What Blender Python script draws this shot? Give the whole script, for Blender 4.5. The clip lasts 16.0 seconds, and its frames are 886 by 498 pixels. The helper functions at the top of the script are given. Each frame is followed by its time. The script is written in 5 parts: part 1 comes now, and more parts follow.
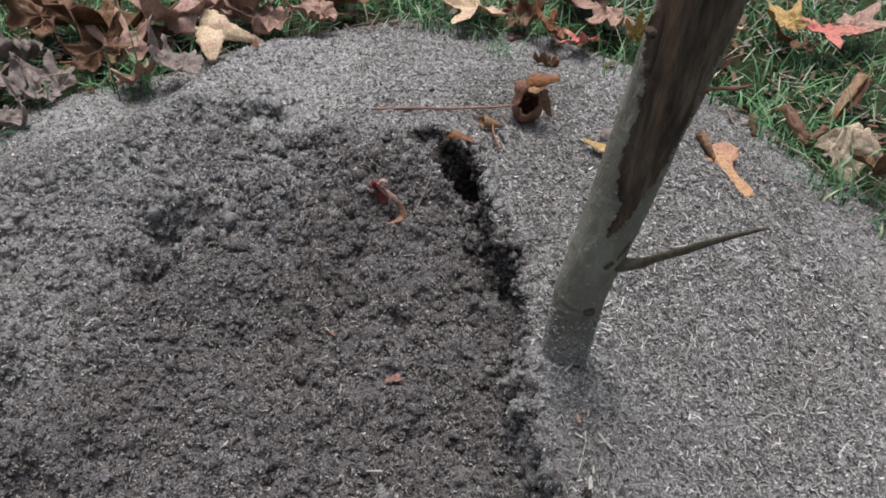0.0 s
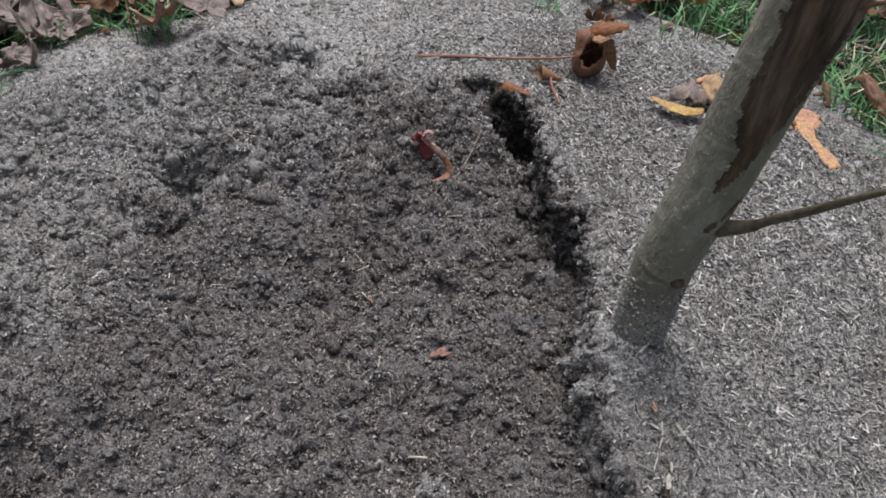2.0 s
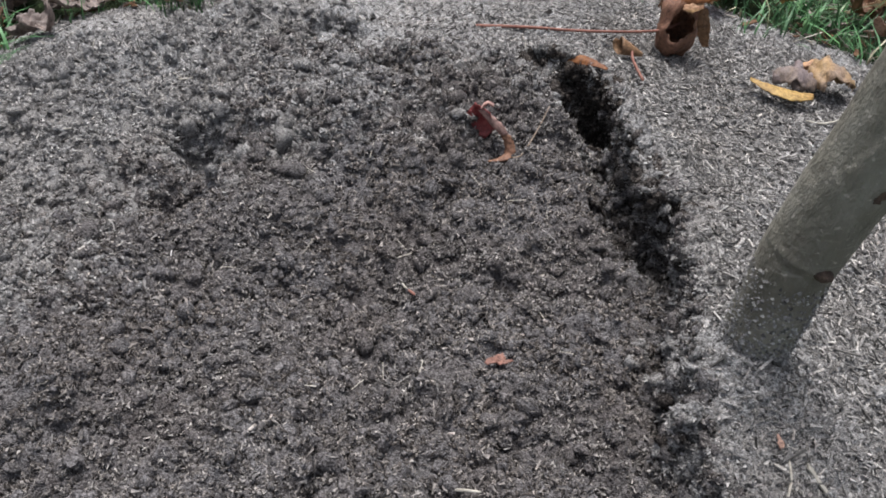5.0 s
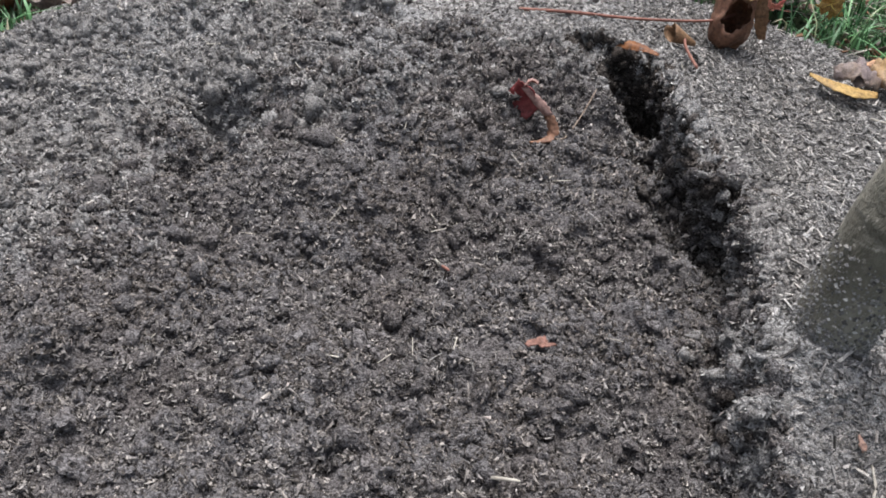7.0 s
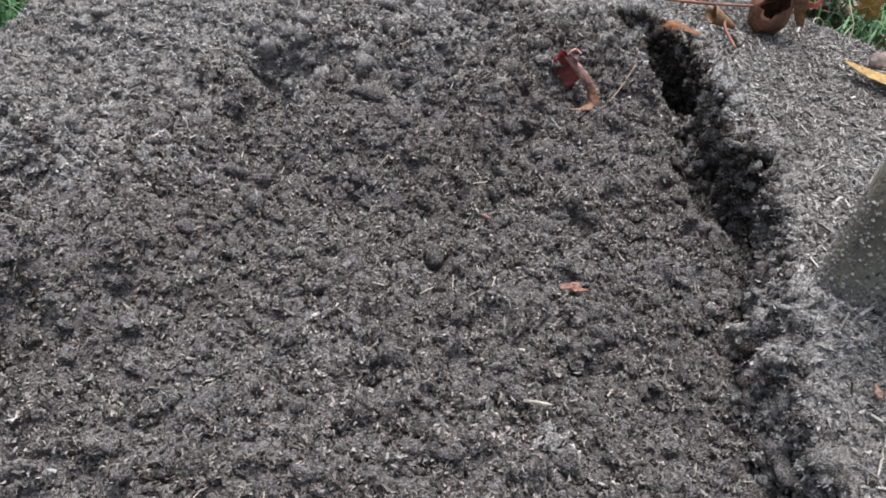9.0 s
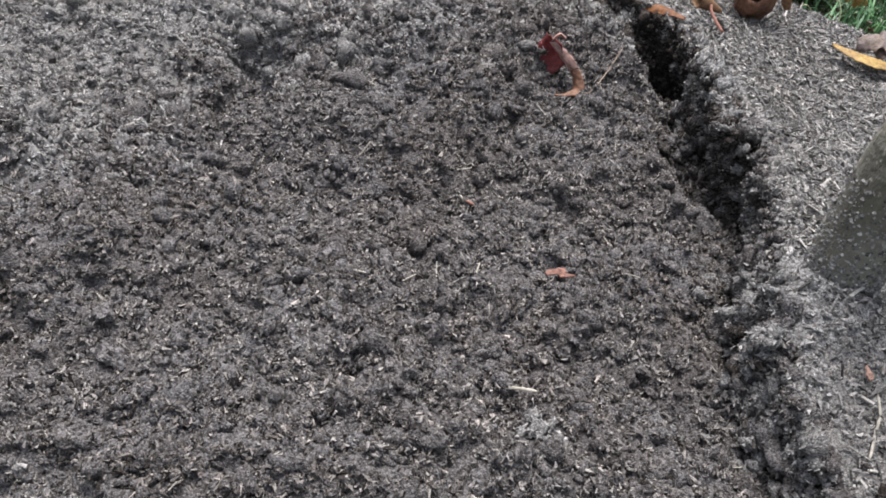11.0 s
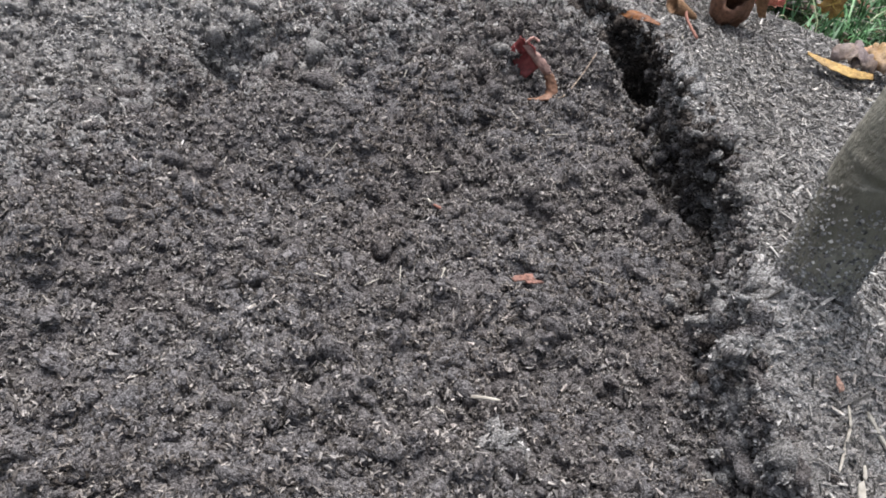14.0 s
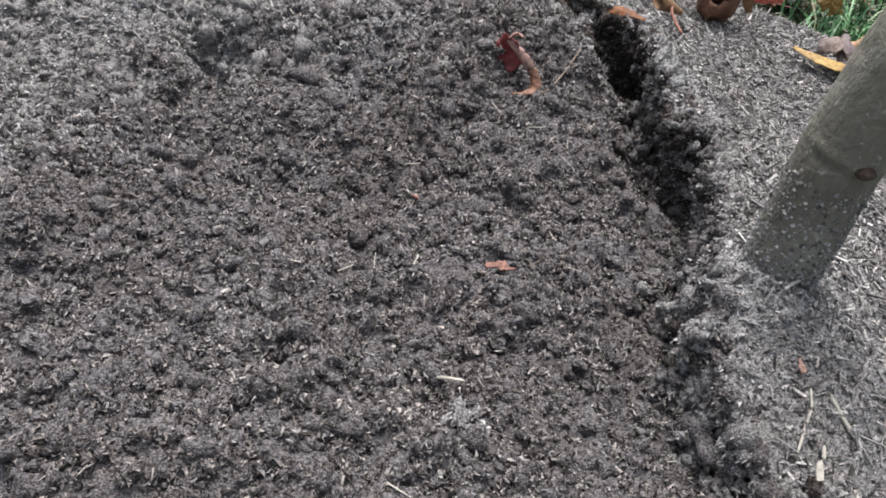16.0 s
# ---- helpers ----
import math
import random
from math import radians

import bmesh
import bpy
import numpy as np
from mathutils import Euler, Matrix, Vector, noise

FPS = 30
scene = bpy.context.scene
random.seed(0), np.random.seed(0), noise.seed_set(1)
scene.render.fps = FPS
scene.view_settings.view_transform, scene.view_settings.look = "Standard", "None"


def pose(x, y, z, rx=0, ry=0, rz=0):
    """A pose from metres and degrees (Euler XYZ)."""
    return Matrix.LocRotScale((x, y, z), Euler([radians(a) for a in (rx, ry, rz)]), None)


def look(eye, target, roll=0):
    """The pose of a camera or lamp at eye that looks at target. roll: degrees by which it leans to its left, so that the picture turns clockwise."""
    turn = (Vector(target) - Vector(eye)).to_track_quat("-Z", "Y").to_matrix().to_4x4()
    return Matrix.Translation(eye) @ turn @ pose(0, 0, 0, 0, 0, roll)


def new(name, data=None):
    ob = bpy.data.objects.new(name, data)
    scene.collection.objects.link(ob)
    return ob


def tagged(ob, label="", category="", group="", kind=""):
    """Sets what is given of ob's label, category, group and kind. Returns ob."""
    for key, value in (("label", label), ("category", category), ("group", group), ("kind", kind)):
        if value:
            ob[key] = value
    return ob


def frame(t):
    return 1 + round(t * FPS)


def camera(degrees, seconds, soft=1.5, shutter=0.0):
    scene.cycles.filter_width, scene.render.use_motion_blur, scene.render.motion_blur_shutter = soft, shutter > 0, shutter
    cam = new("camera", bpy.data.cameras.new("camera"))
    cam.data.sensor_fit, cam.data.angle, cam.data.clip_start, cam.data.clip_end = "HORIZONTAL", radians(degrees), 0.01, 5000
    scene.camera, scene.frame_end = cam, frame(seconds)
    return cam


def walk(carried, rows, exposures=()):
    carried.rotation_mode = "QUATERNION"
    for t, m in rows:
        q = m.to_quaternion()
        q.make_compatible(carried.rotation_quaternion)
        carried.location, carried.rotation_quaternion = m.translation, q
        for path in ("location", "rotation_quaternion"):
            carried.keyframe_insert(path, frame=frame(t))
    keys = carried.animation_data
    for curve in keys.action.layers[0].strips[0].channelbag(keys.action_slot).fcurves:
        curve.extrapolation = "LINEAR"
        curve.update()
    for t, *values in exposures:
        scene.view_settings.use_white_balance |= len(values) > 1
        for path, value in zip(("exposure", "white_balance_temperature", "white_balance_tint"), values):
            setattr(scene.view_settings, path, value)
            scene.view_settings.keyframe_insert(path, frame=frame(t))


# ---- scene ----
cam = camera(59.8, 16.0, soft=1.7)
# seconds, eye, turn: a hand-held camera that comes down towards the hollow of the mound
PATH = [
    (0, -0.0082, -0.0161, 0.5139, 47.001, -0.999, -0.035),
    (0.5, -0.0122, 0.0005, 0.4896, 46.104, -0.755, 0.225),
    (1, -0.0258, 0.0097, 0.477, 45.981, -0.863, 1.146),
    (1.5, -0.0296, 0.0193, 0.4655, 46.235, -1.487, 1.844),
    (2, -0.0369, 0.0237, 0.4528, 45.689, -2.134, 2.083),
    (2.5, -0.0413, 0.0289, 0.4447, 45.795, -2.49, 2.974),
    (3, -0.0429, 0.0446, 0.435, 45.89, -1.616, 4.659),
    (3.5, -0.0477, 0.0591, 0.4179, 45.904, -2.034, 4.575),
    (3.7, -0.0504, 0.0604, 0.4155, 45.751, -1.828, 4.493),
    (5.8, -0.053, 0.0768, 0.3365, 50.003, -3.669, 6.832),
    (6, -0.0593, 0.077, 0.3344, 50.122, -4.098, 7.226),
    (6.5, -0.0689, 0.0789, 0.3204, 50.278, -4.609, 8.153),
    (7, -0.0635, 0.0767, 0.3157, 50.753, -4.239, 7.918),
    (7.5, -0.0651, 0.0738, 0.3094, 50.887, -5.654, 8.236),
    (8, -0.0677, 0.0642, 0.305, 50.956, -6.521, 10.073),
    (8.5, -0.0695, 0.0509, 0.3058, 50.811, -6.653, 11.065),
    (9, -0.0689, 0.0428, 0.3056, 50.547, -5.98, 11.06),
    (9.2, -0.0673, 0.04, 0.3054, 50.536, -5.777, 11.049),
    (11.3, -0.0632, 0.0465, 0.2927, 50.41, -5.83, 10.137),
    (11.5, -0.0621, 0.0432, 0.2887, 50.385, -5.838, 10.366),
    (12, -0.061, 0.0463, 0.2907, 50.535, -5.575, 10.013),
    (12.5, -0.0621, 0.0484, 0.288, 50.692, -5.965, 9.901),
    (13, -0.0615, 0.0485, 0.2884, 50.997, -6.446, 9.936),
    (13.5, -0.0607, 0.0482, 0.2873, 51.119, -6.661, 9.669),
    (14, -0.0568, 0.0541, 0.2903, 51.176, -7.078, 9.513),
    (14.5, -0.0519, 0.0526, 0.2878, 51.153, -7.276, 9.373),
    (15, -0.0444, 0.05, 0.2852, 51.064, -7.566, 9.416),
    (15.5, -0.0395, 0.0446, 0.2843, 51.358, -7.684, 10.157),
    (16, -0.0345, 0.0464, 0.2907, 51.534, -6.128, 10.522),
]
walk(cam, [(t, pose(x, y, z, rx, ry, rz)) for t, x, y, z, rx, ry, rz in PATH], exposures=[(0.0, 0.69), (3.5, 0.77), (6.0, 0.99), (9.0, 1.12), (16.0, 1.2)])

# ---- light: an overcast autumn sky ----
world = bpy.data.worlds.new("overcast_sky")
scene.world = world
world.use_nodes = True
wt = world.node_tree
sky = wt.nodes.new("ShaderNodeTexSky")
sky.sky_type, sky.sun_disc = "NISHITA", False
sky.sun_elevation, sky.sun_rotation = radians(76), radians(-12)
sky.air_density, sky.dust_density = 1.0, 4.0
grey = wt.nodes.new("ShaderNodeHueSaturation")
grey.inputs["Saturation"].default_value = 0.6
back = wt.nodes["Background"]
back.inputs["Strength"].default_value = 0.095
wt.links.new(sky.outputs["Color"], grey.inputs["Color"])
wt.links.new(grey.outputs["Color"], back.inputs["Color"])
sun = new("sun", bpy.data.lights.new("sun", "SUN"))
sun.data.energy, sun.data.angle, sun.data.color = 2.75, radians(31), (0.975, 0.98, 1.0)
sun.matrix_world = look((-0.10, 0.95, 2.2), (0, 0.4, 0))

# ---- materials ----


def ramp(nt, fac, stops):
    n = nt.nodes.new("ShaderNodeValToRGB")
    while len(n.color_ramp.elements) < len(stops):
        n.color_ramp.elements.new(0.5)
    for e, (at, c) in zip(n.color_ramp.elements, stops):
        e.position, e.color = at, (*c, 1)
    nt.links.new(fac, n.inputs["Fac"])
    return n.outputs["Color"]


def noise_tex(nt, scale, detail=4.0, rough=0.6, stretch=None, dist=0.0):
    co = nt.nodes.new("ShaderNodeTexCoord").outputs["Object"]
    if stretch:
        mp = nt.nodes.new("ShaderNodeMapping")
        mp.inputs["Scale"].default_value = stretch
        nt.links.new(co, mp.inputs["Vector"])
        co = mp.outputs["Vector"]
    n = nt.nodes.new("ShaderNodeTexNoise")
    n.inputs["Scale"].default_value, n.inputs["Detail"].default_value = scale, detail
    n.inputs["Roughness"].default_value, n.inputs["Distortion"].default_value = rough, dist
    nt.links.new(co, n.inputs["Vector"])
    return n.outputs["Fac"]


def mix(nt, fac, a, b, kind="MIX"):
    n = nt.nodes.new("ShaderNodeMix")
    n.data_type, n.blend_type = "RGBA", kind
    for key, v in ((0, fac), (6, a), (7, b)):
        if isinstance(v, (int, float)):
            n.inputs[key].default_value = v
        elif isinstance(v, tuple):
            n.inputs[key].default_value = (*v, 1)
        else:
            nt.links.new(v, n.inputs[key])
    return n.outputs[2]


def bumped(nt, height, strength, distance):
    n = nt.nodes.new("ShaderNodeBump")
    n.inputs["Strength"].default_value, n.inputs["Distance"].default_value = strength, distance
    nt.links.new(height, n.inputs["Height"])
    return n.outputs["Normal"]


def material(name, rough=0.9, spec=0.2):
    m = bpy.data.materials.new(name)
    m.use_nodes = True
    p = m.node_tree.nodes["Principled BSDF"]
    p.inputs["Roughness"].default_value, p.inputs["Specular IOR Level"].default_value = rough, spec
    return m, m.node_tree, p


def island(nt):
    return nt.nodes.new("ShaderNodeNewGeometry").outputs["Random Per Island"]


def grain_material(name, stops, patch):
    """Crumbs or chips: a colour for each piece, patches of tint and fine relief."""
    m, nt, p = material(name, 0.95, 0.1)
    c = ramp(nt, island(nt), stops)
    c = mix(nt, ramp(nt, noise_tex(nt, 14, 3), [(0.35, (0, 0, 0)), (0.65, (1, 1, 1))]), c, mix(nt, 1.0, c, patch, "MULTIPLY"))
    c = mix(nt, 0.55, c, ramp(nt, noise_tex(nt, 900, 3), [(0.3, (0.03, 0.028, 0.026)), (0.7, (0.5, 0.482, 0.462))]), "OVERLAY")
    nt.links.new(c, p.inputs["Base Color"])
    nt.links.new(bumped(nt, noise_tex(nt, 1400, 3, 0.7), 0.9, 0.0012), p.inputs["Normal"])
    return m


SOIL_STOPS = [(0.0, (0.040, 0.035, 0.032)), (0.3, (0.145, 0.133, 0.126)), (0.7, (0.352, 0.331, 0.318)), (0.92, (0.50, 0.475, 0.455)), (1.0, (0.64, 0.615, 0.59))]
M_CRUMB = grain_material("moist_dug_soil", SOIL_STOPS, (0.80, 0.76, 0.73))
# crumbs of the crevice: its shade is put into this dark colour
M_SHADE_SOIL = grain_material("shade_tinted_soil", [(0.0, (0.022, 0.019, 0.017)), (0.5, (0.07, 0.061, 0.056)), (0.9, (0.15, 0.136, 0.128)), (1.0, (0.32, 0.30, 0.285))], (0.8, 0.76, 0.72))
M_DRY = grain_material("dry_grey_soil", [(0.0, (0.12, 0.115, 0.112)), (0.25, (0.28, 0.272, 0.268)), (0.75, (0.47, 0.46, 0.455)), (1.0, (0.70, 0.69, 0.68))], (0.86, 0.84, 0.82))
M_PALE = grain_material("pale_dry_soil", [(0.0, (0.17, 0.163, 0.16)), (0.2, (0.36, 0.35, 0.346)), (0.8, (0.56, 0.55, 0.545)), (1.0, (0.72, 0.705, 0.70))], (0.86, 0.84, 0.82))
M_CHIP = grain_material("dry_thatch", [(0.0, (0.09, 0.086, 0.082)), (0.4, (0.27, 0.261, 0.253)), (0.8, (0.46, 0.448, 0.436)), (1.0, (0.74, 0.722, 0.70))], (0.85, 0.83, 0.81))


def grains(nt, scale):
    """Packed grains: a random value and a rounded height for each."""
    n = nt.nodes.new("ShaderNodeTexVoronoi")
    n.inputs["Scale"].default_value = scale
    warp = nt.nodes.new("ShaderNodeMix")
    warp.data_type, warp.blend_type = "RGBA", "ADD"
    fine = nt.nodes.new("ShaderNodeTexNoise")
    fine.inputs["Scale"].default_value = scale * 1.3
    co = nt.nodes.new("ShaderNodeTexCoord").outputs["Object"]
    nt.links.new(co, fine.inputs["Vector"])
    warp.inputs[0].default_value = 0.6 / scale
    nt.links.new(co, warp.inputs[6])
    nt.links.new(fine.outputs["Color"], warp.inputs[7])
    nt.links.new(warp.outputs[2], n.inputs["Vector"])
    split = nt.nodes.new("ShaderNodeSeparateColor")
    nt.links.new(n.outputs["Color"], split.inputs["Color"])
    return split.outputs["Red"], n.outputs["Distance"]


def soil_bed(name, stops, patch):
    """The mound's own surface: packed fine grains, in faint patches."""
    m, nt, p = material(name, 0.97, 0.08)
    tone, dist = grains(nt, 950)
    small, dist2 = grains(nt, 2100)
    c = ramp(nt, mix(nt, 0.5, tone, small), stops)
    c = mix(nt, ramp(nt, noise_tex(nt, 16, 5), [(0.4, (0, 0, 0)), (0.62, (1, 1, 1))]), c, mix(nt, 1.0, c, patch, "MULTIPLY"))
    nt.links.new(c, p.inputs["Base Color"])
    up = ramp(nt, mix(nt, 0.4, dist, dist2), [(0.0, (1, 1, 1)), (0.75, (0, 0, 0))])
    nt.links.new(bumped(nt, up, 1.0, 0.0010), p.inputs["Normal"])
    return m


# dug bed and clods darker than their grains: gap shade is in the colour
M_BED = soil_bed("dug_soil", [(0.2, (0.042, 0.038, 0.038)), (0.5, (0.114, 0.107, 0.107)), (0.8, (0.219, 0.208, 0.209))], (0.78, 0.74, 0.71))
# the crevice's bed and clods, likewise coloured dark for its shade
M_BED_SHADE = soil_bed("shade_tinted_soil_face", [(0.2, (0.018, 0.015, 0.014)), (0.5, (0.06, 0.052, 0.048)), (0.8, (0.14, 0.128, 0.12))], (0.8, 0.75, 0.7))
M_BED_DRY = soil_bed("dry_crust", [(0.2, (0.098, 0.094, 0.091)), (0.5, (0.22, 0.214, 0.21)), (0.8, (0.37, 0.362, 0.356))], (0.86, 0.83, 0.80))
M_BED_PALE = soil_bed("pale_crust", [(0.2, (0.125, 0.121, 0.118)), (0.5, (0.280, 0.273, 0.268)), (0.8, (0.472, 0.464, 0.457))], (0.86, 0.83, 0.80))


def lawn_ground():
    m, nt, p = material("dark_lawn_earth", 0.95, 0.1)
    c = ramp(nt, noise_tex(nt, 60, 6, 0.7), [(0.35, (0.026, 0.034, 0.018)), (0.55, (0.044, 0.062, 0.028)), (0.75, (0.05, 0.088, 0.034))])
    nt.links.new(c, p.inputs["Base Color"])
    nt.links.new(bumped(nt, noise_tex(nt, 90, 5, 0.7), 1.0, 0.02), p.inputs["Normal"])
    return m


M_LAWN = lawn_ground()


def grass_material():
    m, nt, p = material("grass_blade", 0.5, 0.35)
    c = ramp(nt, island(nt), [(0.0, (0.035, 0.085, 0.035)), (0.45, (0.06, 0.15, 0.06)), (0.82, (0.10, 0.24, 0.09)), (0.92, (0.16, 0.29, 0.13)), (0.96, (0.32, 0.30, 0.19)), (1.0, (0.46, 0.41, 0.29))])
    nt.links.new(c, p.inputs["Base Color"])
    return m


M_GRASS = grass_material()


def leaf_material(name, main, second, spots, amount=0.55, rough=0.55):
    """A fallen leaf: two colours in blotches, dark spots and a fine crinkle."""
    m, nt, p = material(name, rough, 0.3)
    c = mix(nt, ramp(nt, noise_tex(nt, 38, 4, 0.6, dist=0.6), [(amount - 0.12, (0, 0, 0)), (amount + 0.12, (1, 1, 1))]), main, second)
    c = mix(nt, ramp(nt, noise_tex(nt, 95, 5, 0.7, dist=0.8), [(0.52, (0, 0, 0)), (0.70, (0.85, 0.85, 0.85))]), c, spots)
    c = mix(nt, ramp(nt, noise_tex(nt, 420, 4, 0.7), [(0.35, (0.55, 0.5, 0.45)), (0.6, (1, 1, 1))]), (0.0, 0.0, 0.0), c)
    nt.links.new(c, p.inputs["Base Color"])
    nt.links.new(bumped(nt, noise_tex(nt, 260, 5, 0.65), 0.45, 0.0012), p.inputs["Normal"])
    thin = nt.nodes.new("ShaderNodeBsdfTranslucent")
    nt.links.new(c, thin.inputs["Color"])
    both = nt.nodes.new("ShaderNodeMixShader")
    both.inputs[0].default_value = 0.22
    nt.links.new(p.outputs[0], both.inputs[1])
    nt.links.new(thin.outputs[0], both.inputs[2])
    nt.links.new(both.outputs[0], nt.nodes["Material Output"].inputs["Surface"])
    return m


M_LEAF = {
    "brown": leaf_material("dead_leaf_brown", (0.15, 0.075, 0.04), (0.26, 0.14, 0.075), (0.05, 0.03, 0.02)),
    "orange": leaf_material("fallen_leaf_orange", (0.56, 0.34, 0.15), (0.50, 0.27, 0.19), (0.34, 0.16, 0.10), 0.5),
    "rust": leaf_material("fallen_leaf_rust", (0.17, 0.075, 0.04), (0.33, 0.14, 0.05), (0.08, 0.04, 0.03)),
    "red": leaf_material("fallen_leaf_red", (0.34, 0.07, 0.07), (0.38, 0.13, 0.11), (0.16, 0.04, 0.03)),
    "pink": leaf_material("fallen_leaf_pink", (0.62, 0.17, 0.15), (0.62, 0.33, 0.22), (0.36, 0.12, 0.10)),
    "yellow": leaf_material("fallen_leaf_yellow", (0.52, 0.34, 0.12), (0.42, 0.25, 0.09), (0.25, 0.15, 0.07)),
    "spotted": leaf_material("fallen_leaf_yellow_spotted", (0.56, 0.36, 0.10), (0.34, 0.26, 0.2), (0.2, 0.13, 0.1), 0.47),
    "chip": leaf_material("fallen_leaf_scrap", (0.30, 0.155, 0.12), (0.26, 0.13, 0.10), (0.16, 0.08, 0.06)),
    "peach": leaf_material("leaf_lobe_peach", (0.46, 0.30, 0.15), (0.30, 0.21, 0.15), (0.2, 0.12, 0.09), 0.5),
    "mauve": leaf_material("folded_leaf_mauve", (0.24, 0.19, 0.185), (0.30, 0.22, 0.15), (0.12, 0.07, 0.06), 0.5),
    "fold": leaf_material("leaf_fold_pinkish", (0.52, 0.31, 0.27), (0.45, 0.31, 0.25), (0.2, 0.1, 0.08)),
    "pouch": leaf_material("crumpled_leaf_brown", (0.23, 0.115, 0.075), (0.33, 0.175, 0.105), (0.10, 0.05, 0.035)),
    "curl_tan": leaf_material("rolled_leaf_tan", (0.34, 0.2, 0.11), (0.24, 0.13, 0.07), (0.1, 0.06, 0.04)),
    "flap": leaf_material("rolled_lobe_orange_brown", (0.22, 0.085, 0.035), (0.32, 0.13, 0.04), (0.10, 0.045, 0.03)),
    "tan": leaf_material("dead_leaf_tan", (0.46, 0.29, 0.225), (0.36, 0.205, 0.155), (0.17, 0.09, 0.065)),
    "grey": leaf_material("withered_leaf_grey", (0.23, 0.185, 0.165), (0.32, 0.25, 0.22), (0.11, 0.085, 0.075)),
    "beige": leaf_material("fallen_leaf_beige", (0.58, 0.46, 0.33), (0.44, 0.32, 0.21), (0.24, 0.15, 0.10), 0.55),
    "cream": leaf_material("fallen_leaf_cream", (0.72, 0.55, 0.36), (0.68, 0.44, 0.33), (0.35, 0.2, 0.12)),
}


def bark_material():
    m, nt, p = material("smooth_grey_green_bark", 0.75, 0.25)
    c = ramp(nt, noise_tex(nt, 35, 6, 0.7, (1, 1, 0.35)), [(0.3, (0.124, 0.111, 0.088)), (0.52, (0.212, 0.195, 0.157)), (0.72, (0.317, 0.297, 0.251))])
    c = mix(nt, ramp(nt, noise_tex(nt, 70, 3, 0.5, (0.7, 0.7, 4.0)), [(0.62, (0, 0, 0)), (0.72, (0.35, 0.35, 0.35))]), c, (0.389, 0.355, 0.304))
    c = mix(nt, ramp(nt, noise_tex(nt, 260, 3), [(0.62, (0, 0, 0)), (0.7, (1, 1, 1))]), c, (0.422, 0.380, 0.325))
    c = mix(nt, ramp(nt, noise_tex(nt, 48, 4, 0.6, (1, 1, 2.5)), [(0.28, (0.45, 0.45, 0.45)), (0.38, (0, 0, 0))]), c, (0.082, 0.067, 0.052))
    nt.links.new(c, p.inputs["Base Color"])
    nt.links.new(bumped(nt, noise_tex(nt, 180, 5, 0.7, (1, 1, 0.6)), 0.9, 0.004), p.inputs["Normal"])
    return m


def wound_material():
    m, nt, p = material("torn_brown_inner_bark", 0.85, 0.2)
    c = ramp(nt, noise_tex(nt, 130, 6, 0.7, (1, 1, 0.12)), [(0.3, (0.040, 0.030, 0.025)), (0.5, (0.105, 0.073, 0.055)), (0.7, (0.25, 0.175, 0.13))])
    c = mix(nt, ramp(nt, noise_tex(nt, 75, 5, 0.65, (1, 1, 0.16), 0.4), [(0.52, (0, 0, 0)), (0.68, (0.75, 0.75, 0.75))]), c, (0.20, 0.115, 0.068))
    c = mix(nt, ramp(nt, noise_tex(nt, 42, 6, 0.7, (1, 1, 0.3), 0.5), [(0.33, (0.8, 0.8, 0.8)), (0.43, (0, 0, 0))]), c, (0.035, 0.026, 0.022))
    nt.links.new(c, p.inputs["Base Color"])
    nt.links.new(bumped(nt, noise_tex(nt, 160, 5, 0.7, (1, 1, 0.12)), 1.0, 0.006), p.inputs["Normal"])
    return m


def plain(name, a, b, scale=200.0, rough=0.7):
    m, nt, p = material(name, rough, 0.25)
    nt.links.new(ramp(nt, noise_tex(nt, scale, 4), [(0.3, a), (0.7, b)]), p.inputs["Base Color"])
    nt.links.new(bumped(nt, noise_tex(nt, scale * 2, 3), 0.5, 0.001), p.inputs["Normal"])
    return m


M_BARK, M_WOUND = bark_material(), wound_material()
M_TWIG = plain("dark_twig", (0.07, 0.055, 0.04), (0.16, 0.13, 0.09))
M_STALK = plain("red_leaf_stalk", (0.15, 0.06, 0.045), (0.25, 0.12, 0.09))
M_DRY_STEM = plain("dry_brown_stem", (0.17, 0.125, 0.095), (0.30, 0.235, 0.18))
M_STRAW = plain("pale_straw", (0.27, 0.245, 0.205), (0.46, 0.425, 0.365))

# ---- the shape of the mound ----
# the rim of the dug-out hollow, from the front to its back corner
RIM = [(.152, .10), (.128, .15), (.102, .20), (.080, .235), (.064, .262), (.055, .285), (.054, .306), (.057, .332), (.063, .36), (.069, .395), (.076, .429), (.063, .4455), (.055, .467), (.048, .490), (.040, .515), (.046, .552), (.039, .569), (.016, .578), (-.002, .580)]
# swells of the hollow's floor and of the untouched crust: heights on a coarse net
FLOOR_X, FLOOR_Y, FLOOR_R = (-.45, -.35, -.25, -.15, -.05, .05), (.05, .15, .25, .35, .45, .55, .65, .75, .85), 0.085
FLOOR_H = [0.016, 0.034, 0.04, 0.017, 0.002, -0.004, -0.024, -0.008, -0.041, 0.013, 0.011, 0.049, -0.04, 0.06, 0.034, 0.035, 0.007, -0.011, 0.031, 0.051, -0.005, -0.024, 0.047, 0.011, 0.016, -0.023, 0.022, 0.054, -0.028, 0.038, 0.008, 0.08, -0.018, 0.029, 0.036, 0.01, -0.013, -0.0, 0.06, -0.014, 0.051, 0.02, 0.058, -0.077, 0.074, -0.018, 0.025, -0.003, 0.055, -0.041, 0.036, 0.004, 0.02, 0.022]
CRUST_X, CRUST_Y, CRUST_R = (-.05, .1, .25, .4), (.1, .25, .4, .55, .7, .85), 0.12
